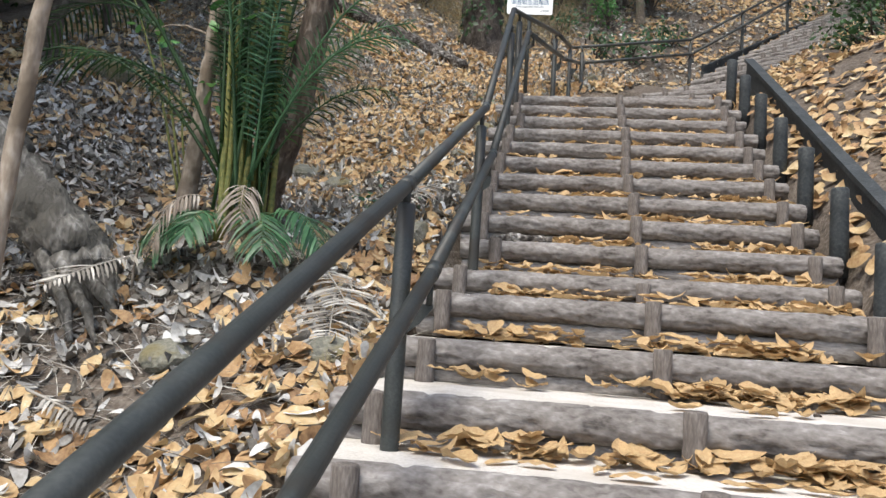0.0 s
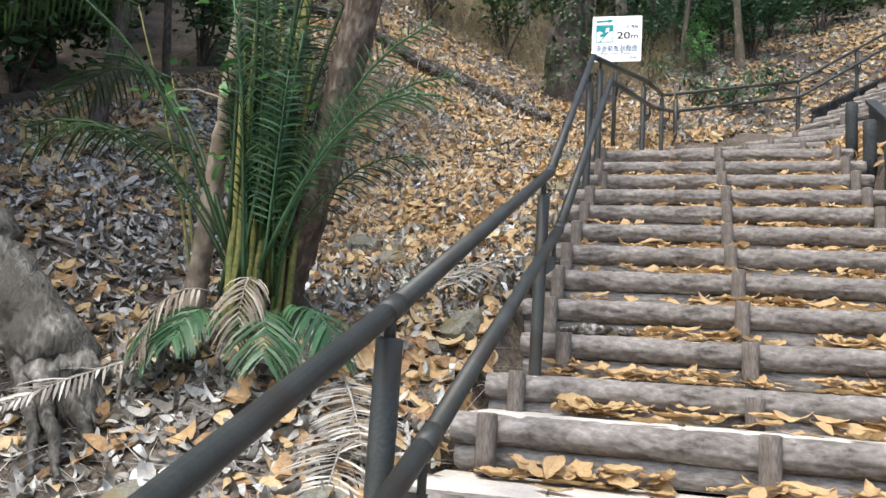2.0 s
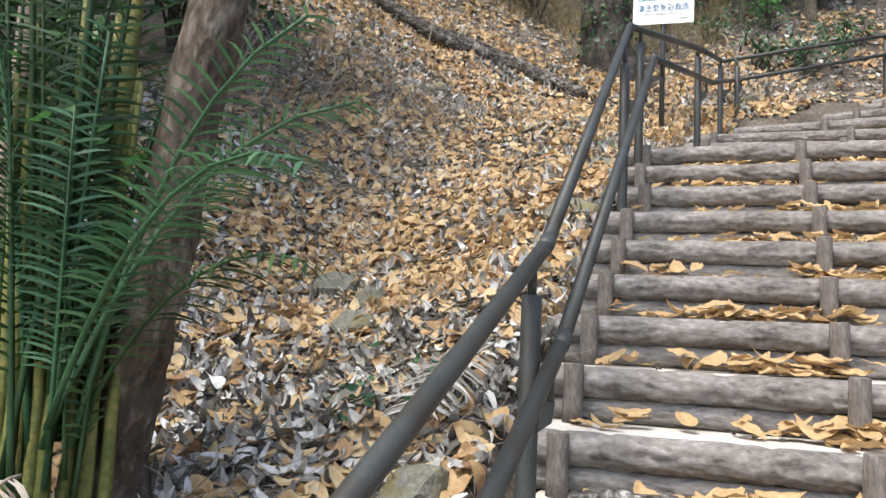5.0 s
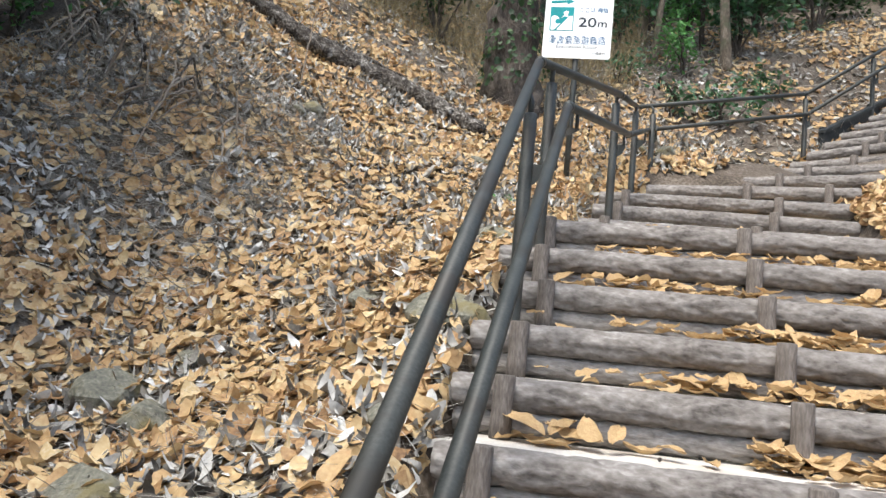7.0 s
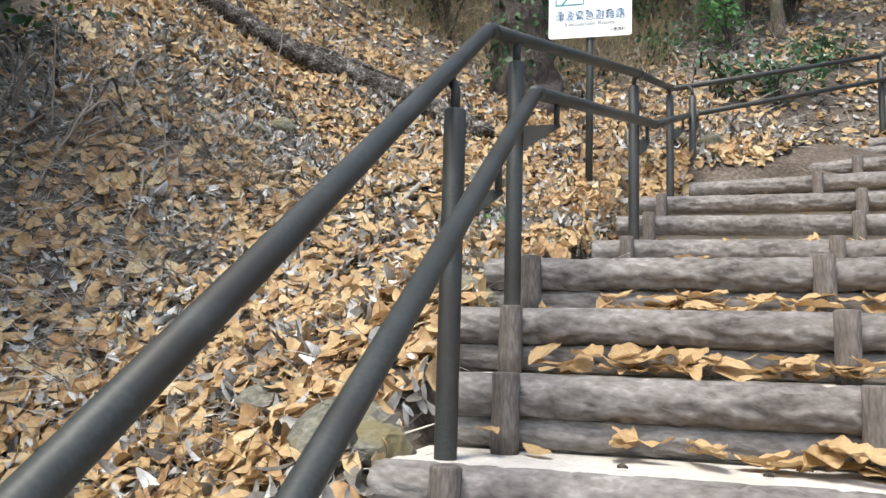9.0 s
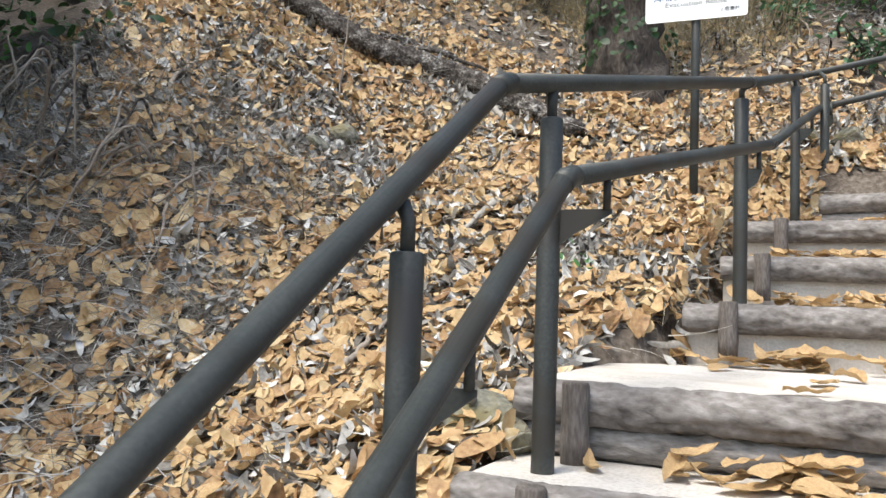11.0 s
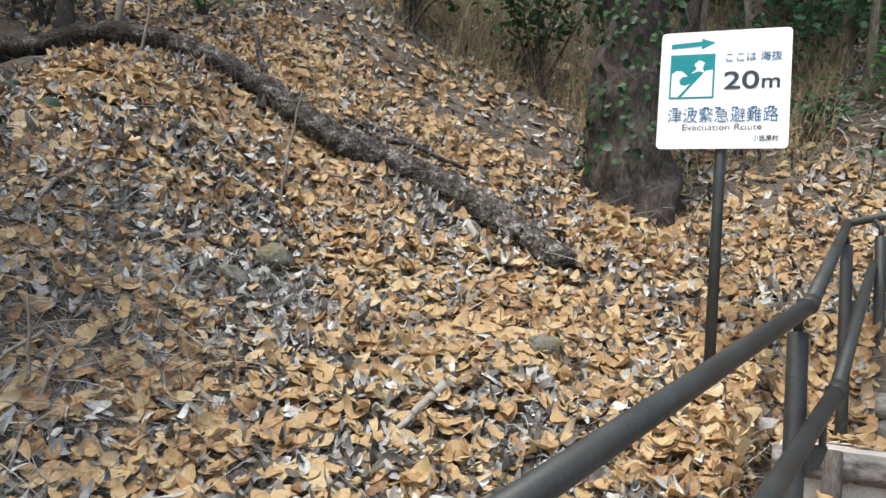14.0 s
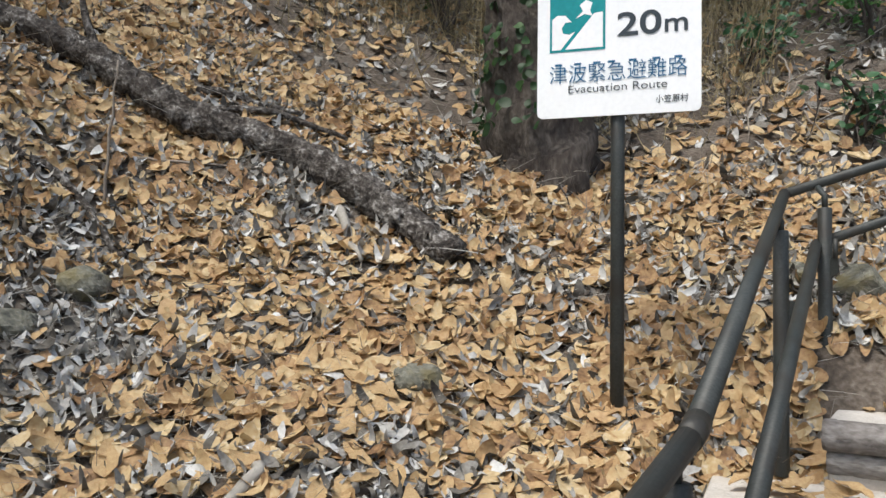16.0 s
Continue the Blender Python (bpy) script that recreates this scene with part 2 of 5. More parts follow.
def ground(x, y, rough=True):
    x, y = np.asarray(x, float), np.asarray(y, float)
    cx, cy = np.clip(x, -6.2, 0.4), np.clip(y, -4.0, 12.0)
    u, v = cx / 4, cy / 8
    z, k = 0.0, 0
    for i in range(6):
        for j in range(6 - i):
            z = z + COEF[k] * u**i * v**j
            k += 1
    z = z + 0.62 * (y - cy) + np.where(x < 0, -0.35, 0.0) * (x - cx)
    for bx, by, h, r in ((-2.9, 2.6, -0.3, 0.6), (-3.2, 3.5, -0.3, 0.5), (-4.4, 5.5, 0.42, 0.7), (-3.65, 4.5, 0.25, 0.4), (-1.85, -0.1, 0.35, 0.5), (-5.1, 4.7, -0.35, 0.6), (-3.6, 6.3, -0.2, 0.5), (-1.75, 7.8, 0.1, 0.38), (-1.07, 6.17, -0.15, 0.35)):
        z = z + h * np.exp(-((x - bx) ** 2 + (y - by) ** 2) / (2 * r * r))
    e = edge(y)
    w = smooth(-2.0, -1.05, x)
    z = z * (1 - w) + e * w
    right = e + 0.1 * smooth(1.0, 1.2, x) * (1 - smooth(3.6, 4.6, y)) + 0.55 * np.clip(x - 1.15, 0, 60) * (1 - smooth(3, 9, y) * 0.75) * np.where(x > 12, 12 / np.maximum(x, 1), 1)
    z = np.where(x > 0, z * (1 - smooth(0.0, 1.0, x)) + right * smooth(0.0, 1.0, x), z)
    # the bed of the upper flight
    s = (x - 1.62) * 0.63 + (y - 7.7) * 0.777
    c = (x - 1.62) * 0.777 - (y - 7.7) * 0.63
    bed = 3.35 + s * RISER / TREAD_DEPTH
    w = smooth(-1.2, 0.0, s) * (1 - smooth(0.75, 2.2, np.abs(c)))
    z = z * (1 - w) + (bed + 0.25 * smooth(0.65, 1.6, c)) * w
    z = z - 0.12 * np.exp(-(((x - 0.95) / 0.8) ** 2) - ((y - 6.75) / 0.7) ** 2)
    # the stairs' own bed
    w = smooth(-1.04, -0.98, x - 0.2 * smooth(4.25, 4.4, y)) * (1 - smooth(0.98, 1.04, x)) * (1 - smooth(6.5, 6.9, y))
    z = z - 0.3 * w
    if rough:
        z = z + 0.05 * np.sin(2.3 * x + 1.1 * np.sin(1.7 * y)) * np.sin(2.9 * y + x) * (1 - smooth(-1.5, -1.0, x)) + 0.018 * np.sin(9.1 * x + 3 * np.sin(4 * y)) * np.sin(8.3 * y)
    far = np.hypot(x, y)
    return np.where(far > 30, np.clip(z, -12, 60), z)


def grown(lo, hi, step, reach):
    out = list(np.arange(lo, hi + step / 2, step))
    d = step
    while out[-1] < reach:
        d *= 1.35
        out.append(out[-1] + d)
        out.insert(0, out[0] - d)
    return np.array(out)


gx, gy = grown(-7.0, 5.0, 0.1, 700), grown(-5.0, 15.0, 0.1, 700)
mx, my = np.meshgrid(gx, gy)
mz = ground(mx, my)
W = len(gx)
idx = np.arange(len(gx) * len(gy)).reshape(len(gy), W)
quads = np.stack([idx[:-1, :-1], idx[:-1, 1:], idx[1:, 1:], idx[1:, :-1]], -1).reshape(-1, 4).tolist()
land = part("ground", mesh_of("ground", np.stack([mx, my, mz], -1).reshape(-1, 3), quads, EARTH, True), kind="structure")


# ---- the stairs ----
def cast_log(length, r, seed, sides=30):
    """A concrete log along x, its skin ridged like bark."""
    rnd = random.Random(seed)
    n = max(6, int(length / 0.019))
    ph = [rnd.uniform(0, 9) for _ in range(4)]
    verts, faces = [], []
    for k in range(n + 1):
        x = length * k / n
        for s in range(sides):
            a = 2 * math.pi * s / sides
            wob = noise.noise(Vector((x * 5, a, ph[0])))
            pit = noise.noise(Vector((x * 21 + 6 * a, a * 4.2 - x * 5, ph[1])))
            crack = noise.noise(Vector((x * 9, a * 5.5 + 1.5 * wob, ph[2])))
            ridge = 0.05 * wob - 0.2 * min(1, max(0, pit - 0.12) * 4) - 0.14 * min(1, max(0, crack - 0.2) * 5) + 0.03
            q = r * (1 + ridge) * (0.93 if k in (0, n) else 1)
            verts.append((x, q * math.cos(a), q * math.sin(a)))
    for k in range(n):
        for s in range(sides):
            t = (s + 1) % sides
            faces.append((k * sides + s, (k + 1) * sides + s, (k + 1) * sides + t, k * sides + t))
    faces += [tuple(range(sides)), tuple(n * sides + s for s in range(sides))[::-1]]
    return verts, faces


def cast_stub(height, r, seed):
    v, f = tube([(0, 0, 0), (0, 0, height * 0.3), (0, 0, height * 0.65), (0, 0, height - 0.006), (0, 0, height)], [r, r * 1.03, r * 0.97, r, r * 0.88], 10, 0.05, seed)
    return mesh_of("stub", v, f, STUB, True)


def step(k, left, right, z, depth, label, lower=True, stubs=(), deep=-0.19):
    """One step: left and right are the ends of its top log's axis in plan, z its tread's height."""
    a, b = Vector((*left, z)), Vector((*right, z))
    a.y, b.y = a.y + 0.006, b.y + 0.006
    turn = math.degrees(math.atan2(b.y - a.y, b.x - a.x))
    length = (b - a).length
    st = thing("stair_step", a, label, "step", "steps of the stairs", turn)
    r = 0.053
    part("top_log", mesh_of("top_log", *cast_log(length, r, k), LOG, True), st, at=pose(0, 0, -r))
    if lower:
        part("lower_log", mesh_of("lower_log", *cast_log(length - 0.02, 0.045, k + 50), LOG_LOW, True), st, at=pose(0.01, 0.028, -2 * r - 0.036))
    v, f = box(0.012, length - 0.012, 0.02, depth + 0.02, deep, -0.004)
    tread = bmesh.new()
    vs = [tread.verts.new(p) for p in v]
    for g in f:
        tread.faces.new([vs[i] for i in g])
    bmesh.ops.bevel(tread, geom=tread.edges[:], offset=0.006, segments=1, affect="EDGES")
    bmesh.ops.recalc_face_normals(tread, faces=tread.faces[:])
    me = bpy.data.meshes.new("tread")
    tread.to_mesh(me)
    tread.free()
    me.materials.append(TREAD)
    part("tread", me, st, "pale grey concrete tread")
    for s, (along, drop) in enumerate(stubs):
        part("stub", cast_stub(0.2 - drop, 0.034, 10 * k + s), st, at=pose(along, -r - 0.012, -0.192))
    return st


LEFTS = {4: -1.0, 5: -0.93, 6: -0.99, 7: -1.0, 8: -1.02, 9: -1.0, 10: -1.03, 11: -1.04, 12: -0.97, 13: -1.06, 14: -1.04}
for k in range(-8, 15):
    y, z = tread_at(k)
    left = LEFTS.get(k, -1.0 - 0.02 * (k % 3))
    right = 0.97 + 0.02 * (k % 2)
    rnd = random.Random(k)
    stub_l = -0.86 + (0.12 if k in (5,) else 0.05 if k == 12 else rnd.uniform(-0.02, 0.02))
    stubs = [(stub_l - left, rnd.uniform(-0.005, 0.01)), (0.0 - left + rnd.uniform(-0.015, 0.02), 0.035 if k == 4 else rnd.uniform(-0.01, 0.008)), (0.85 - left, rnd.uniform(-0.005, 0.02))]
    step(k, (left, y + 0.047), (right, y + 0.047), z, 1.2 if k == 14 else tread_at(k + 1)[0] - y, "brown concrete log step with a pale tread strewn with dry leaves", stubs=stubs)

WINDER = [
    ((-0.81, 4.48), (0.98, 4.6), 0.62, (0.16, 1.05)), ((-0.75, 5.11), (1.0, 5.25), 0.62, (0.17, 1.2)), ((-0.73, 5.74), (1.1, 5.74), 0.6, (0.2, 1.3)),
    ((-0.36, 6.4), (1.25, 6.15), 0.55, (0.8, 1.4)), ((0.2, 6.98), (1.55, 6.55), 0.55, (0.6,)), ((0.65, 7.5), (1.85, 6.98), 0.5, (0.5,)), ((1.08, 8.0), (2.15, 7.4), 0.4, (0.6,)),
]
TOP, RISE_TURN = 2.07, 0.22
for n, (a, b, depth, stubs) in enumerate(WINDER):
    step(100 + n, a, b, TOP + RISE_TURN * n, depth + 0.12, "brown concrete log step half buried in dry leaves", lower=n > 2, deep=-0.27, stubs=[(s, 0.0) for s in stubs])
UP_X, UP_Y = 0.215, 0.262
for n in range(7, 24):
    a = (1.08 + UP_X * (n - 6), 8.0 + UP_Y * (n - 6))
    step(120 + n, a, (a[0] + 1.0, a[1] - 0.8), TOP + RISE_TURN * 6 + RISER * (n - 6), 0.34, "brown concrete log step of the upper flight", stubs=[(0.6, 0.0)])


# ---- wooden-look board wall on the open side ----
def board_wall(name, a, b, za, zb, post_height, spacing, aside, label):
    """A sloping board from a to b, its top at za and zb, behind a row of round posts that stand aside of it."""
    a, b = Vector(a), Vector(b)
    length = (b - a).length
    turn = math.degrees(math.atan2(b.y - a.y, b.x - a.x)) - 90
    w = thing(name, (*a, za), label, "retaining wall", turn=turn)
    grade = (zb - za) / length
    for k, (lo, hi) in enumerate(((-0.75, -0.225), (-0.22, -0.035))):
        v, f = box(0.0, 0.045 - 0.006 * k, 0, length, lo, hi)
        part("board", mesh_of("board", [(x, y, z + grade * y) for x, y, z in v], f, WALL), w)
    v, f = box(-0.02, 0.065, -0.02, length + 0.02, -0.034, 0)
    part("coping", mesh_of("coping", [(x, y, z + grade * y) for x, y, z in v], f, WALL), w, "thin dark coping strip")
    n = max(2, int(length / spacing))
    for k in range(n + 1):
        y = spacing * k + 0.1
        h = post_height
        v, f = tube([(0, 0, -0.1), (0, 0, 0.1), (0, 0, h * 0.6), (0, 0, h - 0.01), (0, 0, h)], [0.046, 0.047, 0.045, 0.046, 0.04], 14, 0.04, k)
        part("post", mesh_of("post", v, f, WALL, True), w, "dark round concrete post", at=pose(-aside, y, grade * y - 0.3))


board_wall("board_wall", (1.15, -3.6), (1.25, 4.15), -1.72, 2.5, 0.36, 0.66, 0.2, "dark weathered board wall behind round posts along the stairs")
board_wall("board_wall", (1.5, 8.7), (3.75, 11.4), 3.95, 5.75, 0.3, 0.55, 0.03, "dark board wall beside the upper flight")


# ---- handrails ----
def handrail(name, label, upper, lower, posts, r=0.0215):
    base = Vector((posts[0][0], posts[0][1], posts[0][2]))
    h = thing(name, base, label, "handrail")
    shift = lambda p: tuple(Vector(p) - base)
    for seq, nm in ((upper, "upper_rail"), (lower, "lower_rail")):
        for i in range(len(seq) - 1):
            a, b = Vector(seq[i]), Vector(seq[i + 1])
            d = (b - a).normalized()
            pts = [a + d * (0.0 if i == 0 else 0.02), b - d * (0.0 if i == len(seq) - 2 else 0.02)]
            v, f = tube([shift(p) for p in pts], r, 16)
            part(nm, mesh_of(nm, v, f, RAIL, True), h)
        for i in range(1, len(seq) - 1):
            p = Vector(seq[i])
            a = p + (Vector(seq[i - 1]) - p).normalized() * 0.035
            b = p + (Vector(seq[i + 1]) - p).normalized() * 0.035
            mid = (a + b) / 2 * 0.35 + p * 0.65
            v, f = tube([shift(a), shift(mid), shift(b)], r * 1.1, 16)
            part("elbow", mesh_of("elbow", v, f, RAIL, True), h, "dark elbow joint")
    for x, y, z0, top, up, low in posts:
        p = part("post", mesh_of("post", *tube([shift((x, y, z0 - 0.15)), shift((x, y, z0)), shift((x, y, top - 0.004)), shift((x, y, top))], [0.0265, 0.0265, 0.0265, 0.023], 18), RAIL, True), h)
        u = Vector(up)
        part("pin", mesh_of("pin", *tube([shift((x, y, top - 0.01)), shift((x, y, (top + u.z) / 2)), shift((u.x, u.y, u.z - 0.012))], [0.012, 0.012, 0.013], 10), RAIL, True), p)
        lo = Vector(low)
        out = Vector((lo.x - x, lo.y - y, 0)).normalized()
        flat_side = out.cross(Vector((0, 0, 1))) * 0.003
        reach = Vector((lo.x - x, lo.y - y, 0)).length
        plate = [Vector((x, y, lo.z)) + out * d + Vector((0, 0, h_)) for d, h_ in ((0.02, -0.085), (reach + 0.012, -0.085), (reach + 0.012, -0.095), (0.06, -0.14), (0.02, -0.17))]
        pv = [shift(q - flat_side) for q in plate] + [shift(q + flat_side) for q in plate]
        pf = [(0, 1, 2, 3, 4), (9, 8, 7, 6, 5)] + [(i, i + 5, (i + 1) % 5 + 5, (i + 1) % 5) for i in range(5)]
        part("bracket", mesh_of("bracket", pv, pf, RAIL), p, "flat triangular bracket of the lower rail")
        part("prop", mesh_of("prop", *tube([shift((lo.x, lo.y, lo.z - 0.088)), shift((lo.x, lo.y, lo.z - 0.012))], 0.009, 8), RAIL, True), p)
    return h


def on_line(seq, y):
    for a, b in zip(seq, seq[1:]):
        if a[1] <= y <= b[1]:
            t = (y - a[1]) / (b[1] - a[1])
            return tuple(a[i] + t * (b[i] - a[i]) for i in range(3))
    return seq[-1]


UP1 = [(-0.81, -4.6, -1.0), (-0.812, -1.7, 0.1), (-0.84, 0.36, 0.9), (-0.945, 2.92, 2.487), (-0.605, 4.72, 2.945), (-0.48, 6.8, 3.535)]
LO1 = [(-0.72, -4.6, -1.24), (-0.722, -1.7, -0.14), (-0.785, 0.34, 0.64), (-0.803, 2.92, 2.285), (-0.535, 4.9, 2.73), (-0.365, 6.85, 3.34)]
posts = []
for x, y, z0, top in ((-0.805, -3.6, -1.24, -0.7), (-0.805, -1.718, -0.62, 0.045), (-0.835, 0.19, 0.02, 0.755), (-0.908, 2.455, 1.3, 2.1), (-0.905, 3.138, 1.68, 2.46), (-0.63, 4.676, 2.09, 2.87), (-0.49, 6.43, 2.67, 3.37)):
    posts.append((x, y, z0, top, on_line(UP1, y), on_line(LO1, y)))
handrail("handrail", "dark green painted double handrail beside the log stairs", UP1, LO1, posts)
UP2 = [(-0.48, 6.8, 3.535), (1.26, 8.35, 4.23), (3.19, 10.65, 6.03), (4.47, 12.18, 7.23)]
LO2 = [(-0.365, 6.85, 3.34), (1.28, 8.32, 4.0), (3.21, 10.62, 5.8), (4.49, 12.15, 7.0)]
posts = [(-0.335, 6.83, 2.8, 3.48, (-0.36, 6.86, 3.575), (-0.3, 6.8, 3.37))]
for x, y, z0, top in ((1.26, 8.35, 3.45, 4.17), (2.22, 9.5, 4.3, 5.08), (3.19, 10.65, 5.2, 5.96)):
    posts.append((x, y, z0, top, on_line(UP2, y), on_line(LO2, y)))
handrail("handrail", "dark painted double handrail of the upper flight", UP2, LO2, posts, 0.02)


# ---- the sign ----
def rounded(w, h, r, t):
    pts = []
    for cx, cz, a0 in ((w / 2 - r, h / 2 - r, 0), (-w / 2 + r, h / 2 - r, 90), (-w / 2 + r, -h / 2 + r, 180), (w / 2 - r, -h / 2 + r, 270)):
        for s in range(6):
            a = radians(a0 + 18 * s)
            pts.append((cx + r * math.cos(a), cz + r * math.sin(a)))
    n = len(pts)
    v = [(x, -t / 2, z) for x, z in pts] + [(x, t / 2, z) for x, z in pts]
    return v, [tuple(range(n)), tuple(range(n, 2 * n))[::-1]] + [(i, i + n, (i + 1) % n + n, (i + 1) % n) for i in range(n)]


def flat(points, lift):
    n = len(points)
    v = [(x, -0.004 - lift, z) for x, z in points] + [(x, -0.002, z) for x, z in points]
    return v, [tuple(range(n)), tuple(range(n, 2 * n))[::-1]] + [(i, i + n, (i + 1) % n + n, (i + 1) % n) for i in range(n)]


def lettering(text, size, x, z, mat, parent, name, width=None, bold=0.0):
    c = bpy.data.curves.new(name, "FONT")
    c.body, c.size, c.extrude, c.offset = text, size, 0.0006, bold
    c.align_x = "CENTER"
    ob = new(name, c)
    bpy.context.view_layer.update()
    dep = bpy.context.evaluated_depsgraph_get()
    me = bpy.data.meshes.new_from_object(ob.evaluated_get(dep))
    bpy.data.objects.remove(ob)
    me.materials.clear()
    me.materials.append(mat)
    xs = [v.co.x for v in me.vertices] or [0, 1]
    k = width / (max(xs) - min(xs)) if width else 1
    part(name, me, parent, at=pose(x, -0.0045, z, 90) @ Matrix.Diagonal((k, 1, 1, 1)))


sign = thing("sign", (-1.035, 6.28, 2.58), "white evacuation route sign with teal symbols on a dark pole", "sign", turn=3)
part("pole", mesh_of("pole", *tube([(0, 0.036, -0.25), (0, 0.036, 1.0), (0, 0.036, 1.72)], 0.0255, 16), RAIL, True), sign)
PW, PH = 0.585, 0.575
panel = part("panel", mesh_of("panel", *rounded(PW, PH, 0.022, 0.004), WHITE), sign, "white sign panel with rounded corners", at=pose(0, 0, 1.492))
part("clamp", mesh_of("clamp", *box(-0.06, 0.06, 0.004, 0.036, 1.32, 1.36), RAIL), sign)
part("clamp", mesh_of("clamp", *box(-0.06, 0.06, 0.004, 0.036, 1.6, 1.64), RAIL), sign)


def at_sign(points):
    return [((u - 0.5) * PW, (0.5 - v) * PH) for u, v in points]


part("arrow", mesh_of("arrow", *flat(at_sign([(0.08, 0.14), (0.08, 0.1), (0.32, 0.085), (0.32, 0.06), (0.425, 0.1), (0.32, 0.155), (0.32, 0.125)][::-1]), 0), TEAL), panel, "teal arrow")
symbol = part("symbol", mesh_of("symbol", *flat(at_sign([(0.08, 0.575), (0.43, 0.575), (0.43, 0.195), (0.08, 0.195)]), 0), TEAL), panel, "teal square with a wave and a slope")
wave = [(0.095, 0.56), (0.095, 0.36), (0.13, 0.335), (0.18, 0.34), (0.22, 0.385), (0.18, 0.385), (0.155, 0.42), (0.165, 0.455), (0.205, 0.465), (0.24, 0.45), (0.15, 0.56)]
part("wave", mesh_of("wave", *flat(at_sign(wave), 0.001), WHITE), symbol)
part("slope", mesh_of("slope", *flat(at_sign([(0.18, 0.56), (0.415, 0.56), (0.415, 0.335), (0.36, 0.34)]), 0.001), WHITE), symbol)
part("mark", mesh_of("mark", *flat(at_sign([(0.245, 0.365), (0.29, 0.32), (0.27, 0.28), (0.31, 0.25), (0.35, 0.27), (0.335, 0.32), (0.35, 0.355), (0.3, 0.34)]), 0.001), WHITE), symbol)
for text, size, u, v, mat, name, wide, bold in (("ここは 海抜", 0.05, 0.715, 0.265, BLUE, "small_text", 0.42, 0.0), ("20", 0.12, 0.635, 0.5, INK, "number", 0.265, 0.0015), ("m", 0.1, 0.855, 0.5, INK, "unit", 0.135, 0.001),
        ("津波緊急避難路", 0.075, 0.5, 0.77, BLUE, "large_text", 0.84, -0.0005), ("Evacuation Route", 0.042, 0.5, 0.845, INK, "english_text", 0.6, -0.0004), ("小笠原村", 0.03, 0.83, 0.935, INK, "owner_text", 0.19, 0.0)):
    lettering(text, size, (u - 0.5) * PW, (0.5 - v) * PH, mat, panel, name, wide * PW, bold)
for u in (0.14, 0.26, 0.38, 0.47, 0.6, 0.74, 0.87):
    part("bar", mesh_of("bar", *flat(at_sign([(u - 0.025, 0.665), (u + 0.02, 0.665), (u + 0.02, 0.652), (u - 0.025, 0.652)]), 0), BLUE), panel)


# ---- litter: leaves, bits and straw ----
def normals(x, y):
    d = 0.05
    n = np.stack([-(ground(x + d, y, False) - ground(x - d, y, False)) / (2 * d), -(ground(x, y + d, False) - ground(x, y - d, False)) / (2 * d), np.ones_like(x)], -1)
    return n / np.linalg.norm(n, axis=-1, keepdims=True)


def leaf_cloud(rng, place, normal, length, width, curl, tilt):
    """Vertices and faces of many curled leaves lying at the places; each a midrib and two halves with wavy, bent-up edges."""
    n = len(place)
    tilted = normal + rng.normal(0, 1, (n, 3)) * tilt
    tilted /= np.linalg.norm(tilted, axis=1, keepdims=True)
    head = rng.normal(0, 1, (n, 3))
    head -= (head * tilted).sum(1, keepdims=True) * tilted
    head /= np.linalg.norm(head, axis=1, keepdims=True)
    side = np.cross(tilted, head)
    st = np.array([0.0, 0.12, 0.34, 0.6, 0.84, 1.0])
    wd = np.array([0.22, 0.7, 1.0, 1.0, 0.72, 0.22])
    long_curl, fold = np.clip(rng.normal(0.15, 1, n), -1.3, 1.8) * curl, np.clip(rng.normal(0.15, 0.45, n), -0.6, 1.0) * curl
    roll, phase, wave = rng.normal(0, 0.35, n) * curl, rng.uniform(0, 6.28, n), rng.uniform(0.03, 0.14, n)
    bow = rng.normal(0, 0.07, n)
    verts = np.zeros((n, 6, 3, 3))
    for i in range(6):
        u = st[i] - 0.5
        s = u * length * (1 - 0.35 * np.abs(long_curl) * abs(u))
        lift = long_curl * length * u * u * 1.7
        sway = bow * length * (0.25 - u * u) * 2
        for j, q in enumerate((-1, 0, 1)):
            half = width * wd[i] * 0.5 * q
            up = lift + abs(q) * (fold * width * wd[i] * 0.42 + np.sin(phase + 5.5 * st[i] + 2.2 * q) * wave * width) + half * roll * 2 * u * 2
            flatten = 1 - 0.28 * np.abs(fold)
            verts[:, i, j] = place + head * s[:, None] + side * (half * flatten + sway)[:, None] + tilted * up[:, None]
    v = verts.reshape(n * 18, 3)
    base = np.array([[i * 3 + j, i * 3 + j + 1, i * 3 + j + 4, i * 3 + j + 3] for i in range(5) for j in range(2)])
    f = (base[None] + 18 * np.arange(n)[:, None, None]).reshape(-1, 4)
    return v, f


def stuff(name, v, f, mat, label, category, flat_shade=False):
    me = bpy.data.meshes.new(name)
    nf = len(f)
    k = f.shape[1]
    me.vertices.add(len(v))
    me.vertices.foreach_set("co", np.ascontiguousarray(v, dtype=np.float32).ravel())
    me.loops.add(nf * k)
    me.loops.foreach_set("vertex_index", f.astype(np.int32).ravel())
    me.polygons.add(nf)
    me.polygons.foreach_set("loop_start", np.arange(0, nf * k, k, dtype=np.int32))
    me.polygons.foreach_set("use_smooth", np.full(nf, not flat_shade))
    me.update(calc_edges=True)
    me.materials.append(mat)
    return tagged(new(name, me), label=label, category=category, kind="stuff")


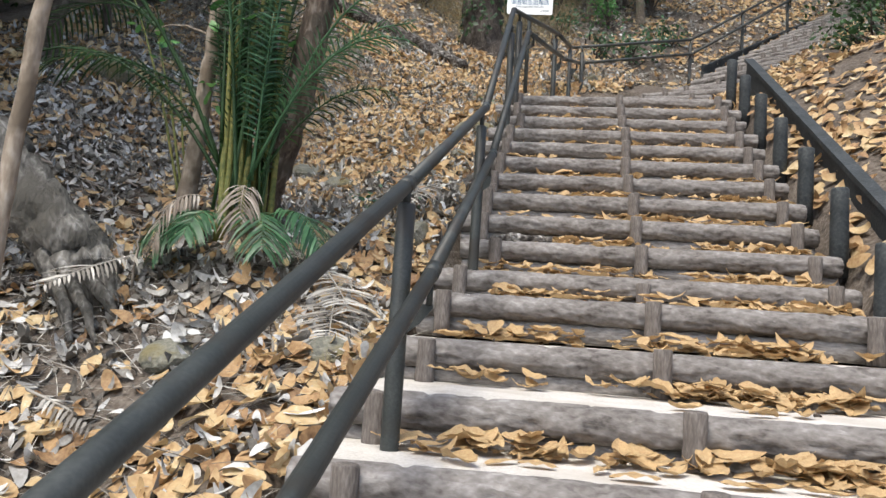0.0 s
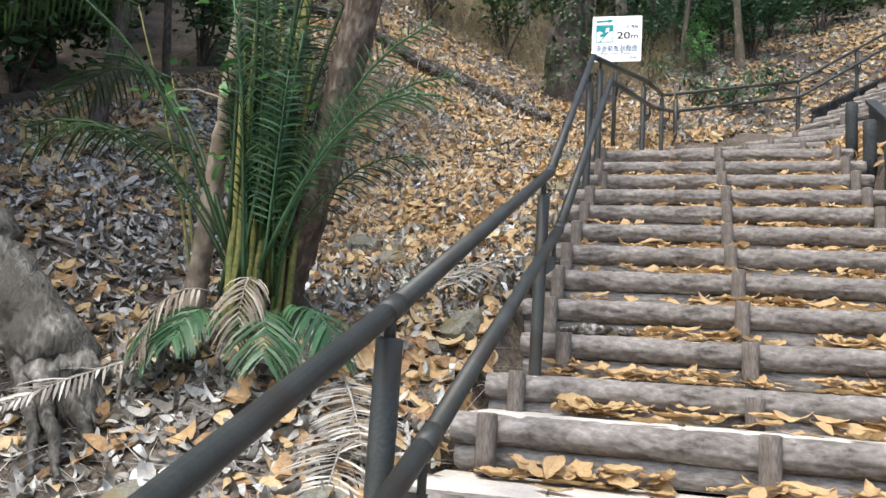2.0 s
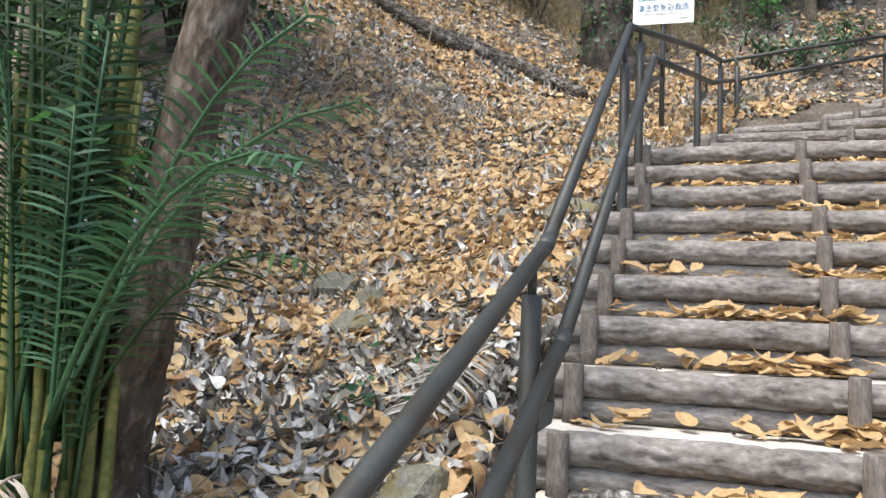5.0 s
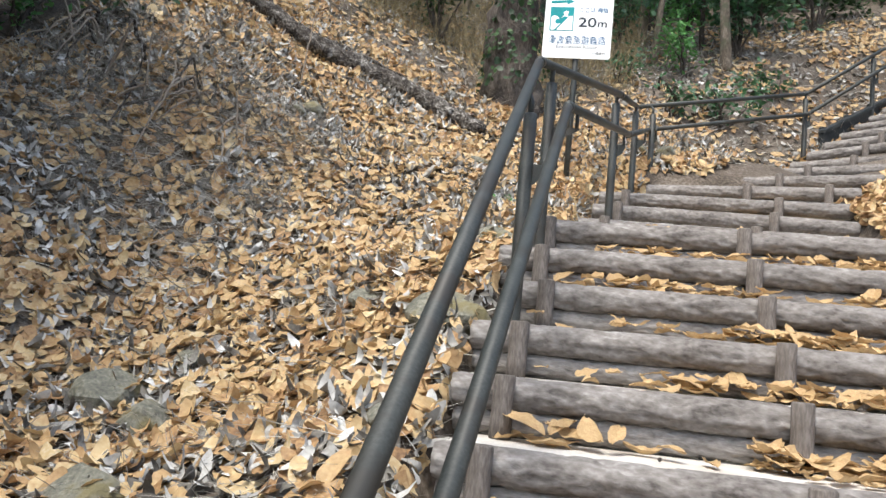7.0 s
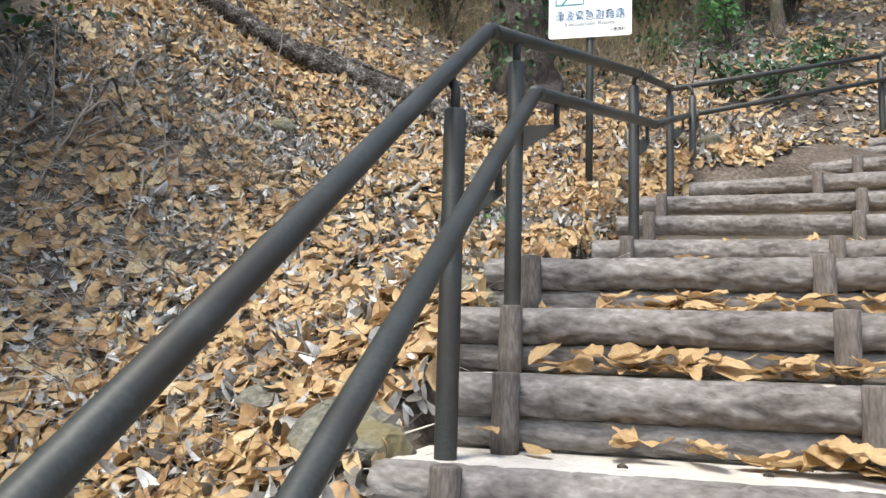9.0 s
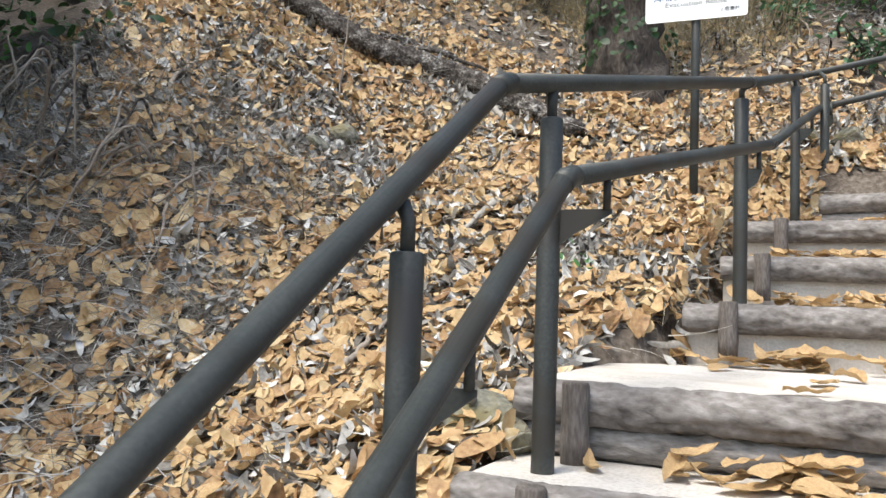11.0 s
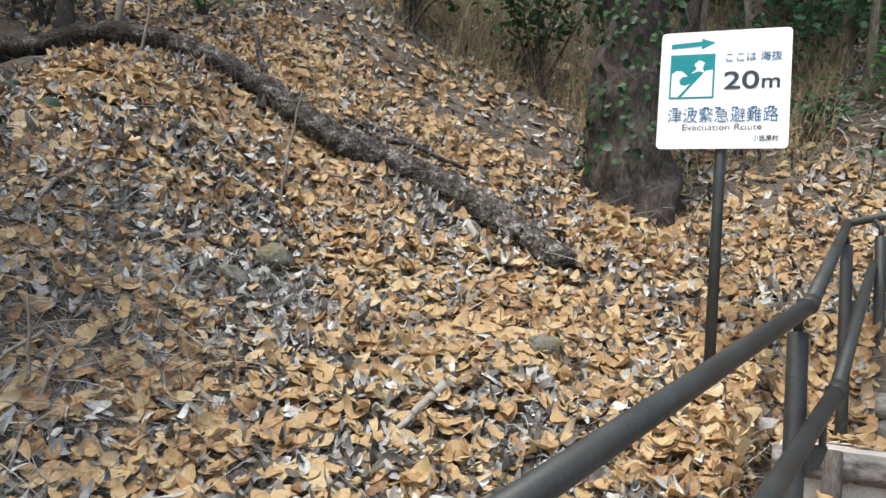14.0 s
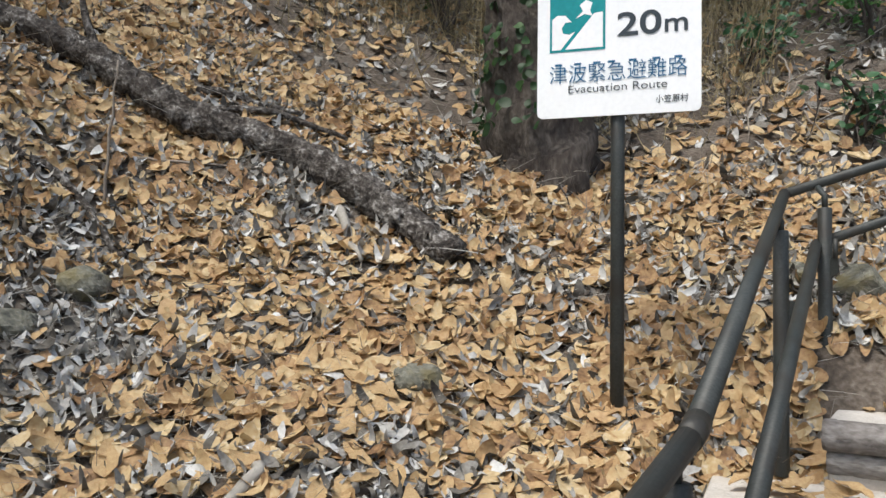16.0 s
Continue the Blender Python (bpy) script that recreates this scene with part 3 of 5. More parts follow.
def clear_of_stairs(x, y):
    on = (x > np.where(y < 4.3, -1.03, np.where(y < 6.3, -0.8, -0.36))) & (x < 1.05) & (y < 6.8)
    s = (x - 1.62) * 0.63 + (y - 7.7) * 0.777
    c = (x - 1.62) * 0.777 - (y - 7.7) * 0.63
    return ~(on | ((s > -1.9) & (np.abs(c) < 0.58) & (s < 7)))


def scatter(rng, n, x0, x1, y0, y1, keep=None):
    x, y = rng.uniform(x0, x1, n), rng.uniform(y0, y1, n)
    ok = clear_of_stairs(x, y)
    if keep is not None:
        ok &= keep(x, y, rng)
    return x[ok], y[ok]


def patchy(x, y, rng, share=0.75, size=1.0):
    """Where leaves gather: uneven patches."""
    v = np.sin(1.9 * x / size + 2 * np.sin(0.9 * y / size)) * np.sin(2.3 * y / size + 1.3 * np.sin(1.4 * x / size)) + 0.6 * np.sin(5.1 * x / size + 1) * np.sin(4.7 * y / size)
    return rng.random(len(x)) < share + 0.35 * v


rng = np.random.default_rng(7)


def litter(name, n, area, size, mat, label, keep, lift=(0.0, 0.03), curl=0.5, tilt=0.2, aspect=0.5):
    x, y = scatter(rng, n, *area, keep)
    z = ground(x, y)
    m = len(x)
    length = rng.uniform(size[0], size[1], m)
    place = np.stack([x, y, z + rng.uniform(lift[0], lift[1], m)], -1)
    v, f = leaf_cloud(rng, place, normals(x, y), length, length * aspect * rng.uniform(0.6, 1.3, m), curl, tilt)
    return stuff(name, v, f, mat, label, "leaf litter")


def shade_side(x, y):
    """Where leaves are thinned: the hollow under the palms, the root bank and the foot of the slope, where bared dark
    earth stands in for shade.
    """
    return np.exp(-((x + 3.6) ** 2 + (y - 0.8) ** 2) / 2.4) + 0.4 * np.exp(-((x + 4.3) ** 2 + (y - 4.0) ** 2) / 0.8) + 1.0 * np.exp(-((x + 2.1) ** 2 + (y + 1.3) ** 2) / 2.0) + 0.45 * np.exp(-((x + 3.4) ** 2 + (y - 4.4) ** 2) / 0.35)


NEAR, FAR = (-5.2, 0.6, -3.5, 8.2), (-8.5, 6.0, 7.0, 13.5)
# grey leaves too are thinned at the slope's foot, in place of shade
litter("grey_leaf_litter", 72000, NEAR, (0.04, 0.13), LEAF_GREY, "weathered grey leaf litter on the slope", lambda x, y, r: ~patchy(x, y, r, 0.42) & (r.random(len(x)) > 0.45 * np.exp(-((x + 2.0) ** 2 + (y + 1.4) ** 2) / 2.4)), (0.0, 0.05), 0.9, 0.4, 0.33)
litter("leaf_litter", 56000, NEAR, (0.06, 0.155), LEAF, "dry orange brown leaves covering the slope", lambda x, y, r: patchy(x, y, r, 0.56) & (r.random(len(x)) > 0.75 * shade_side(x, y)), (0.01, 0.045))
litter("leaf_litter", 20000, FAR, (0.09, 0.16), LEAF, "dry brown leaves on the upper slope", lambda x, y, r: patchy(x, y, r, 0.5, 1.6) & (r.random(len(x)) > smooth(8.6, 10.5, y) * 0.8 * (x < 0.5)), (0.01, 0.04))
litter("grey_leaf_litter", 9000, FAR, (0.07, 0.14), LEAF_GREY, "weathered grey leaves on the upper slope", lambda x, y, r: r.random(len(x)) < 0.9, (0.0, 0.03), 0.7, 0.45, 0.4)
litter("leaf_litter", 9000, (0.9, 6.0, -1.5, 8.0), (0.09, 0.15), LEAF, "dry brown leaves on the bank above the wall", lambda x, y, r: patchy(x, y, r, 0.75), (0.01, 0.05))
litter("leaf_litter", 2600, (-1.2, 0.6, 5.3, 6.9), (0.08, 0.14), LEAF, "dry leaves banked beside the winding steps", None, (0.01, 0.06))
litter("leaf_litter", 1800, (0.35, 1.7, 4.2, 7.0), (0.09, 0.15), LEAF, "deep drift of dry leaves in the bend of the stairs", None, (0.01, 0.08))


def strands(name, n, area, length, thick, mat, label, rise, keep=None, droop=0.5, clumps=None):
    """Thin bent blades: dead grass, straw and roots. rise: how upright they stand."""
    if clumps:
        c = np.array(clumps)
        pick = rng.integers(0, len(c), n)
        x, y = c[pick, 0] + rng.normal(0, 1, n) * c[pick, 2], c[pick, 1] + rng.normal(0, 1, n) * c[pick, 2]
        ok = clear_of_stairs(x, y)
        x, y = x[ok], y[ok]
    else:
        x, y = scatter(rng, n, *area, keep)
    m = len(x)
    z = ground(x, y) + 0.005
    az = rng.uniform(0, 2 * np.pi, m)
    el = np.clip(rng.normal(rise, 0.3, m), 0.02, 1.5)
    ln = rng.uniform(length[0], length[1], m)
    nor = normals(x, y)
    p = np.stack([x, y, z], -1)
    d = np.stack([np.cos(az) * np.cos(el), np.sin(az) * np.cos(el), np.sin(el)], -1)
    d = d - np.minimum((d * nor).sum(1, keepdims=True) - 0.06, 0) * nor
    w = np.cross(d, rng.normal(0, 1, (m, 3)))
    w /= np.linalg.norm(w, axis=1, keepdims=True)
    th = rng.uniform(thick[0], thick[1], m)[:, None]
    side = rng.normal(0, 0.35, (m, 3))
    K = 5
    rows = []
    for k in range(K):
        taper = 1 - 0.8 * k / (K - 1)
        rows.append(p - w * th * taper / 2)
        rows.append(p + w * th * taper / 2)
        d = d + side / K
        d[:, 2] -= droop / K * rng.uniform(0.3, 1.2, m)
        d /= np.linalg.norm(d, axis=1, keepdims=True)
        p = p + d * (ln / (K - 1))[:, None]
        low = ground(p[:, 0], p[:, 1]) + 0.008
        p[:, 2] = np.maximum(p[:, 2], low)
    v = np.stack(rows, 1).reshape(-1, 3)
    base = np.array([[2 * k, 2 * k + 1, 2 * k + 3, 2 * k + 2] for k in range(K - 1)])
    f = (base[None] + 2 * K * np.arange(m)[:, None, None]).reshape(-1, 4)
    return stuff(name, v, f, mat, label, "dead grass")


strands("straw", 46000, NEAR, (0.06, 0.3), (0.002, 0.006), STRAW, "pale dead straw and twigs among the leaves", 0.15, lambda x, y, r: patchy(x, y, r, 0.6, 0.7), 0.3)
strands("straw", 8000, FAR, (0.1, 0.5), (0.004, 0.009), STRAW, "pale dead stalks on the upper slope", 0.25, None, 0.4)
strands("straw", 4500, (-4.9, -2.7, 3.5, 5.3), (0.1, 0.4), (0.003, 0.008), STRAW, "fine grey straw and roots on the bank", 0.3, None, 0.8)
strands("dead_grass", 4000, None, (0.12, 0.4), (0.0015, 0.004), STRAW, "hanging dead roots and grass of the bank", 0.5, None, 2.2, [(-3.6, 4.4, 0.22), (-3.9, 4.0, 0.25), (-3.3, 4.9, 0.18), (-4.2, 4.5, 0.25), (-2.9, 4.2, 0.1), (-1.75, -0.1, 0.15)])
strands("dry_grass", 26000, (-9.0, -0.5, 8.4, 13.0), (0.3, 1.0), (0.004, 0.008), GRASS_DRY, "yellowed dry grass at the top of the slope", 1.1, lambda x, y, r: patchy(x, y, r, 0.5, 1.2) & (r.random(len(x)) < smooth(8.0, 9.8, y + 0.25 * np.sin(3 * x))), 0.5)


# ---- leaves that can be told apart, on the treads and by the rail ----
def one_leaf(seed, mat=LEAF):
    """A dry leaf of length 1: pointed oval with a midrib, a crumpled blade and a curled rim."""
    r = random.Random(seed)
    arch, cup, twist, bow = r.uniform(-0.35, 0.75), r.uniform(-0.35, 0.75), r.uniform(-0.5, 0.5), r.uniform(-0.12, 0.12)
    wide, crumple, tip = r.uniform(0.17, 0.29), r.uniform(0.015, 0.05), r.uniform(-0.15, 0.35)
    n, cols = 11, (-1, -0.6, -0.12, 0, 0.12, 0.6, 1)
    v, f = [], []
    for i in range(n):
        u = i / (n - 1)
        w = wide * (math.sin(math.pi * min(1, u * 0.96 + 0.03) ** 0.85) ** 0.75) * (1 + 0.08 * noise.noise(Vector((u * 9, seed, 3))))
        x = (u - 0.5) * (1 - 0.1 * abs(arch))
        base = arch * (u - 0.5) ** 2 + tip * max(0, u - 0.75) ** 2 * 4
        for q in cols:
            y = q * w * (1 - 0.25 * abs(cup)) + bow * (0.25 - (u - 0.5) ** 2)
            z = base + cup * w * q * q * 0.75 + twist * q * w * (u - 0.5) * 0.9 - (0.012 if q == 0 else 0)
            z += crumple * (noise.noise(Vector((u * 5, q * 1.3, seed * 1.7))) * 1.3 + abs(q) * math.sin(u * 17 + seed + 2 * q) * 0.6)
            v.append((x, y, z))
    c = len(cols)
    for i in range(n - 1):
        for j in range(c - 1):
            f.append((i * c + j, i * c + j + 1, (i + 1) * c + j + 1, (i + 1) * c + j))
    low = min(p[2] for p in v)
    v = [(x, y, z - low) for x, y, z in v]
    k = len(v)
    v += [(-0.5 - 0.09, 0.0, v[3][2] + 0.02), (-0.5 - 0.09, 0.012, v[3][2] + 0.02)]
    f.append((3, 4, k + 1, k))
    return mesh_of("leaf", v, f, mat, True)


LEAVES = [one_leaf(s) for s in range(60)]
lr = random.Random(11)


def scatter_drift(drift, n, x0, x1, centres, back, front):
    """Leaves heaped against the back of a tread, a few out to its front."""
    for i in range(n):
        x = lr.gauss(lr.choice(centres), 0.17) if lr.random() < 0.75 else lr.uniform(x0, x1)
        if not x0 < x < x1:
            continue
        heap = lr.random() < 0.8
        y = back - 0.01 - abs(lr.gauss(0, 0.045)) if heap else lr.uniform(front, back)
        z = 0.003 + (0.05 * lr.random() ** 1.2 if heap else 0.0)
        lean = (lr.uniform(-4, 24) if heap else lr.uniform(-3, 4))
        part("leaf", lr.choice(LEAVES), drift, at=pose(x, y, z, lean, lr.uniform(-10, 10) if heap else lr.uniform(-3, 3), 0) @ pose(0, 0, 0, 0, 0, lr.uniform(0, 360)) @ Matrix.Scale(lr.uniform(0.09, 0.165), 4))


for k in range(-3, 15):
    y, z = tread_at(k)
    drift = thing("leaf_drift", (0, y, z), "drift of curled orange brown leaves along the tread", "dry leaves", "leaf drifts on the steps")
    centres = [lr.uniform(-0.6, 0.2), lr.uniform(0.1, 0.85), lr.uniform(0.1, 0.9)]
    scatter_drift(drift, 120 if k >= 0 else 36, -0.84, 0.93, centres, 1.14 if k == 14 else tread_at(k + 1)[0] - y - 0.01, 0.12)
for n, (a, b, depth, stubs) in enumerate(WINDER):
    drift = thing("leaf_drift", ((a[0] + b[0]) / 2, (a[1] + b[1]) / 2, TOP + RISE_TURN * n), "dry leaves heaped on a winding step", "dry leaves", "leaf drifts on the steps", turn=math.degrees(math.atan2(b[1] - a[1], b[0] - a[0])))
    half = (Vector(b) - Vector(a)).length / 2
    scatter_drift(drift, 130, -half + 0.1, half, [half * 0.2, half * 0.7, -half * 0.3], min(depth - 0.03, 0.5), 0.2)


# ---- trees and fallen wood ----
def limb_mesh(name, path, radii, mat, seed=0, sides=12, rough=0.08, steps=6, sway=0.0):
    pts = bend(path, steps, sway, seed)
    n = len(pts)
    rr = [float(np.interp(i / (n - 1), np.linspace(0, 1, len(radii)), radii)) for i in range(n)]
    return mesh_of(name, *tube(pts, rr, sides, rough, seed), mat, True)


def leaf_tufts(rng, centres, n, spread, size, aspect=0.5):
    c = np.array(centres)
    pick = rng.integers(0, len(c), n)
    place = c[pick] + rng.normal(0, 1, (n, 3)) * spread
    nor = rng.normal(0, 0.5, (n, 3)) + (0, -0.3, 0.9)
    nor /= np.linalg.norm(nor, axis=1, keepdims=True)
    ln = rng.uniform(size[0], size[1], n)
    return leaf_cloud(rng, place, nor, ln, ln * aspect, 0.3, 0.2)


def quad_mesh(name, v, f, mat):
    me = bpy.data.meshes.new(name)
    me.from_pydata(v.tolist(), [], f.tolist())
    me.materials.append(mat)
    me.polygons.foreach_set("use_smooth", [True] * len(me.polygons))
    return me


def tree(x, y, trunk, radii, mat, label, branches=(), crown=(), crown_n=0, leaf=GREEN_DARK, size=(0.06, 0.12), spread=0.3, seed=0, name="tree", rough=0.08, sway=0.004, sink=0.08):
    z = float(ground(x, y)) - sink
    t = thing(name, (x, y, z), label, "tree")
    part("trunk", limb_mesh("trunk", [(0, 0, 0)] + [tuple(p) for p in trunk], radii, mat, seed, 14, rough, 8, sway), t)
    for i, b in enumerate(branches):
        part("limb", limb_mesh("limb", b[0], b[1], mat, seed + i, 8, 0.06, 5, 0.006), t)
    if crown_n:
        part("crown", quad_mesh("crown", *leaf_tufts(np.random.default_rng(seed), crown, crown_n, spread, size), leaf), t)
    return t


# the ivy-clad tree behind the sign
ivy_tree = tree(-1.78, 8.0, [(-0.05, 0.0, 0.7), (-0.1, 0.05, 1.5), (-0.12, 0.1, 3.2), (0.0, 0.15, 5.0), (0.2, 0.2, 8.0)], [0.34, 0.3, 0.27, 0.25, 0.22, 0.16], BARK_DARK, "thick dark tree trunk with ivy behind the sign", seed=3, rough=0.2, sink=0.45,
                branches=[([(0, 0.1, 4.5), (1.2, 0.3, 6.5), (2.5, 0.2, 8.0)], [0.12, 0.07, 0.03]), ([(0, 0.1, 5.2), (-1.4, 0.4, 7.0), (-2.6, 0.2, 8.3)], [0.12, 0.07, 0.03])],
                crown=[(2.2, 0.2, 8.2), (-2.2, 0.2, 8.4), (0.3, 0.3, 9.0), (1.2, 1, 8.8), (-1.1, 1.0, 8.9)], crown_n=2500, spread=0.7, size=(0.12, 0.22))
irng = np.random.default_rng(5)
n = 620
ia, iz = irng.uniform(math.pi * 0.95, math.pi * 2.05, n), irng.beta(1.2, 1.4, n) * 3.2 + 0.6
ir = np.interp(iz, [0.2, 0.7, 1.5, 3.2], [0.5, 0.36, 0.28, 0.26]) + irng.uniform(0, 0.05, n)
ip = np.stack([ir * np.cos(ia) - 0.03, ir * np.sin(ia), iz], -1)
inn = np.stack([np.cos(ia), np.sin(ia), 0 * ia + 0.3], -1)
il = irng.uniform(0.04, 0.085, n)
part("ivy", quad_mesh("ivy", *leaf_cloud(irng, ip, inn, il, il * 0.8, 0.3, 0.35), GREEN_DARK), ivy_tree, "dark ivy leaves on the trunk", kind="stuff")

# slim trunks by the palms
tree(-2.3, -0.1, [(0.03, 0, 0.4), (0.1, -0.05, 1.0), (0.17, -0.1, 1.5), (0.25, -0.1, 2.6), (0.3, 0.0, 4.5)], [0.06, 0.046, 0.038, 0.036, 0.033, 0.03], BARK_PALE, "slender pale tree trunk beside the palm clump", seed=8, rough=0.13,
     branches=[([(0.1, -0.05, 1.0), (0.25, -0.1, 1.1), (0.4, -0.12, 1.15)], [0.008, 0.005, 0.003]), ([(0.12, -0.05, 1.15), (-0.05, -0.1, 1.2), (-0.18, -0.12, 1.16)], [0.008, 0.005, 0.003])],
     crown=[(0.4, -0.12, 1.16), (0.26, -0.1, 1.12), (-0.17, -0.12, 1.17), (0.3, -0.12, 1.4), (0.0, -0.1, 1.7), (0.15, -0.1, 0.85), (0.1, -0.1, 1.9), (0.0, 0.1, 3.9)], crown_n=80, leaf=GREEN_LIGHT, size=(0.05, 0.085), spread=0.07)
tree(-1.92, 0.0, [(0.03, -0.03, 0.25), (0.17, -0.1, 0.65), (0.3, -0.1, 1.4), (0.45, 0.0, 2.2), (0.85, 0.2, 4.2)], [0.12, 0.088, 0.076, 0.074, 0.068, 0.058], BARK_BROWN, "leaning brown tree trunk beside the palm clump", seed=9, rough=0.12,
     branches=[([(0.3, -0.1, 1.4), (0.1, -0.05, 1.6), (-0.1, -0.05, 1.9)], [0.02, 0.012, 0.006]), ([(0.35, -0.1, 1.6), (0.6, 0.0, 1.75), (0.85, 0.1, 2.0)], [0.018, 0.01, 0.005])])
tree(-2.0, -1.8, [(0.0, 0, 0.8), (0.04, 0, 1.5), (0.16, 0.0, 2.5), (0.3, 0.1, 4.5)], [0.035, 0.026, 0.024, 0.022, 0.02], BARK_PALE, "thin lichen-spotted tree trunk", seed=12, rough=0.12)
leaning = thing("leaning_trunk", (-2.38, -0.5, -0.4), "thick grey lichen-spotted buttress root of a leaning trunk", "tree")
part("trunk", limb_mesh("trunk", [(0.1, -0.02, -0.12), (-0.15, 0.0, 0.26), (-0.55, 0.0, 0.66), (-1.05, 0.05, 1.1), (-1.9, 0.2, 1.9), (-3.0, 0.5, 3.2)], [0.11, 0.13, 0.14, 0.14, 0.13, 0.12], BARK_GREY, 21, 22, 0.17, 12, 0.014), leaning)
for i in range(9):
    a = 0.7 * i
    part("root", limb_mesh("root", [(-0.25 + 0.13 * math.cos(a), 0.1 * math.sin(a), 0.3), (-0.05 + 0.15 * math.cos(a), -0.05 + 0.17 * math.sin(a), 0.12), (0.12 + 0.2 * math.cos(a), -0.1 + 0.26 * math.sin(a), -0.05)], [0.04, 0.028, 0.01], BARK_GREY, 30 + i, 8, 0.2, 4, 0.012), leaning)

# an added tree, out of view; its broad crown shades the palms and the foot of the slope
broad = tree(-5.4, -1.2, [(0.1, 0, 1.5), (0.2, 0.1, 3.2), (0.3, 0.3, 5.2)], [0.2, 0.15, 0.13, 0.08], BARK_BROWN, "broad dark tree added out of view to shade the palms", seed=55, rough=0.12,
             branches=[([(0.2, 0.1, 3.2), (0.9, 0.4, 4.6), (1.4, 0.8, 5.6)], [0.08, 0.05, 0.02]), ([(0.2, 0.1, 3.0), (-0.8, 0.6, 4.5), (-1.5, 1.8, 5.6)], [0.08, 0.05, 0.02])],
             crown=[(0.3 + dx, 0.3 + dy, 5.0 + 0.25 * ((i * 7) % 5)) for i, (dx, dy) in enumerate((a, b_) for a in (-1.5, -0.6, 0.3, 1.2) for b_ in (-1.4, -0.5, 0.5, 1.5))], crown_n=3200, spread=0.4, size=(0.12, 0.2))

# the fallen log
LOG_LINE = [(-1.93, 6.95), (-2.3, 7.08), (-2.63, 7.19), (-3.1, 7.22), (-3.6, 7.07), (-3.99, 6.99), (-4.35, 6.9), (-4.82, 6.65), (-5.3, 6.4), (-5.9, 6.3), (-6.9, 6.6)]
fl = thing("fallen_log", (-1.93, 6.95, 3.25), "long weathered fallen tree log lying across the leafy slope", "log")


def log_point(x, y, lift):
    return (x + 1.93, y - 6.95, float(ground(x, y, False)) + lift - 3.25)


part("log", limb_mesh("log", [log_point(x, y, 0.04 + 0.07 * min(1, i / 2)) for i, (x, y) in enumerate(LOG_LINE)], [0.075, 0.088, 0.092, 0.095, 0.1, 0.088, 0.085, 0.085, 0.085, 0.08, 0.07], DEADWOOD, 40, 26, 0.2, 14, 0.007), fl)
part("knot", limb_mesh("knot", [log_point(-3.58, 7.02, 0.1), log_point(-3.62, 6.95, 0.18), log_point(-3.66, 6.9, 0.2)], [0.06, 0.055, 0.035], DEADWOOD, 41, 11, 0.2, 4, 0.006), fl, "broken pale knot")
part("branch", limb_mesh("branch", [log_point(-4.2, 6.95, 0.1), log_point(-4.33, 6.95, 0.3), log_point(-4.42, 6.95, 0.5)], [0.028, 0.022, 0.012], DEADWOOD, 42, 8, 0.1, 4, 0.006), fl)
part("branch", limb_mesh("branch", [log_point(-3.7, 7.1, 0.1), log_point(-3.3, 7.45, 0.12), log_point(-2.9, 7.6, 0.08)], [0.03, 0.022, 0.012], DEADWOOD, 44, 8, 0.15, 5, 0.01), fl)
part("branch", limb_mesh("branch", [log_point(-5.3, 6.4, 0.1), log_point(-5.35, 6.35, 0.35), log_point(-5.6, 6.3, 0.6)], [0.035, 0.025, 0.012], DEADWOOD, 43, 8, 0.1, 4, 0.006), fl)


def branch_on_ground(points, r, mat, label, seed, name="fallen_branch", lift=0.02):
    pts = [(x, y, float(ground(x, y)) + lift) for x, y in points]
    base = Vector(pts[0])
    t = thing(name, base, label, "branch")
    part("stem", limb_mesh("stem", [tuple(Vector(p) - base) for p in pts], [r, r * 0.8, r * 0.4], mat, seed, 7, 0.15, 5, r * 0.5), t)
    return t


# ---- stones ----
def rock(x, y, size, label, seed, squash=0.6, sink=0.35):
    rnd = random.Random(seed)
    bm = bmesh.new()
    bmesh.ops.create_icosphere(bm, subdivisions=3, radius=1)
    off = Vector((rnd.uniform(0, 50), rnd.uniform(0, 50), rnd.uniform(0, 50)))
    planes = [(Vector((rnd.uniform(-1, 1), rnd.uniform(-1, 1), rnd.uniform(-0.3, 1))).normalized(), rnd.uniform(0.55, 0.85)) for _ in range(8)]
    for v in bm.verts:
        p = v.co.copy()
        for nrm, d in planes:
            over = p.dot(nrm) - d
            if over > 0:
                p -= nrm * over * 0.85
        p += p.normalized() * 0.07 * noise.noise(p * 2.5 + off)
        v.co = Vector((p.x * size, p.y * size * 0.8, p.z * size * squash))
    me = bpy.data.meshes.new("stone")
    bm.to_mesh(me)
    bm.free()
    me.materials.append(STONE)
    ob = new("stone", me)
    ob.matrix_world = pose(x, y, float(ground(x, y)) + size * squash * (0.34 - sink), 0, 0, rnd.uniform(0, 360))
    return tagged(ob, label=label, category="stone", group="stones on the slope")


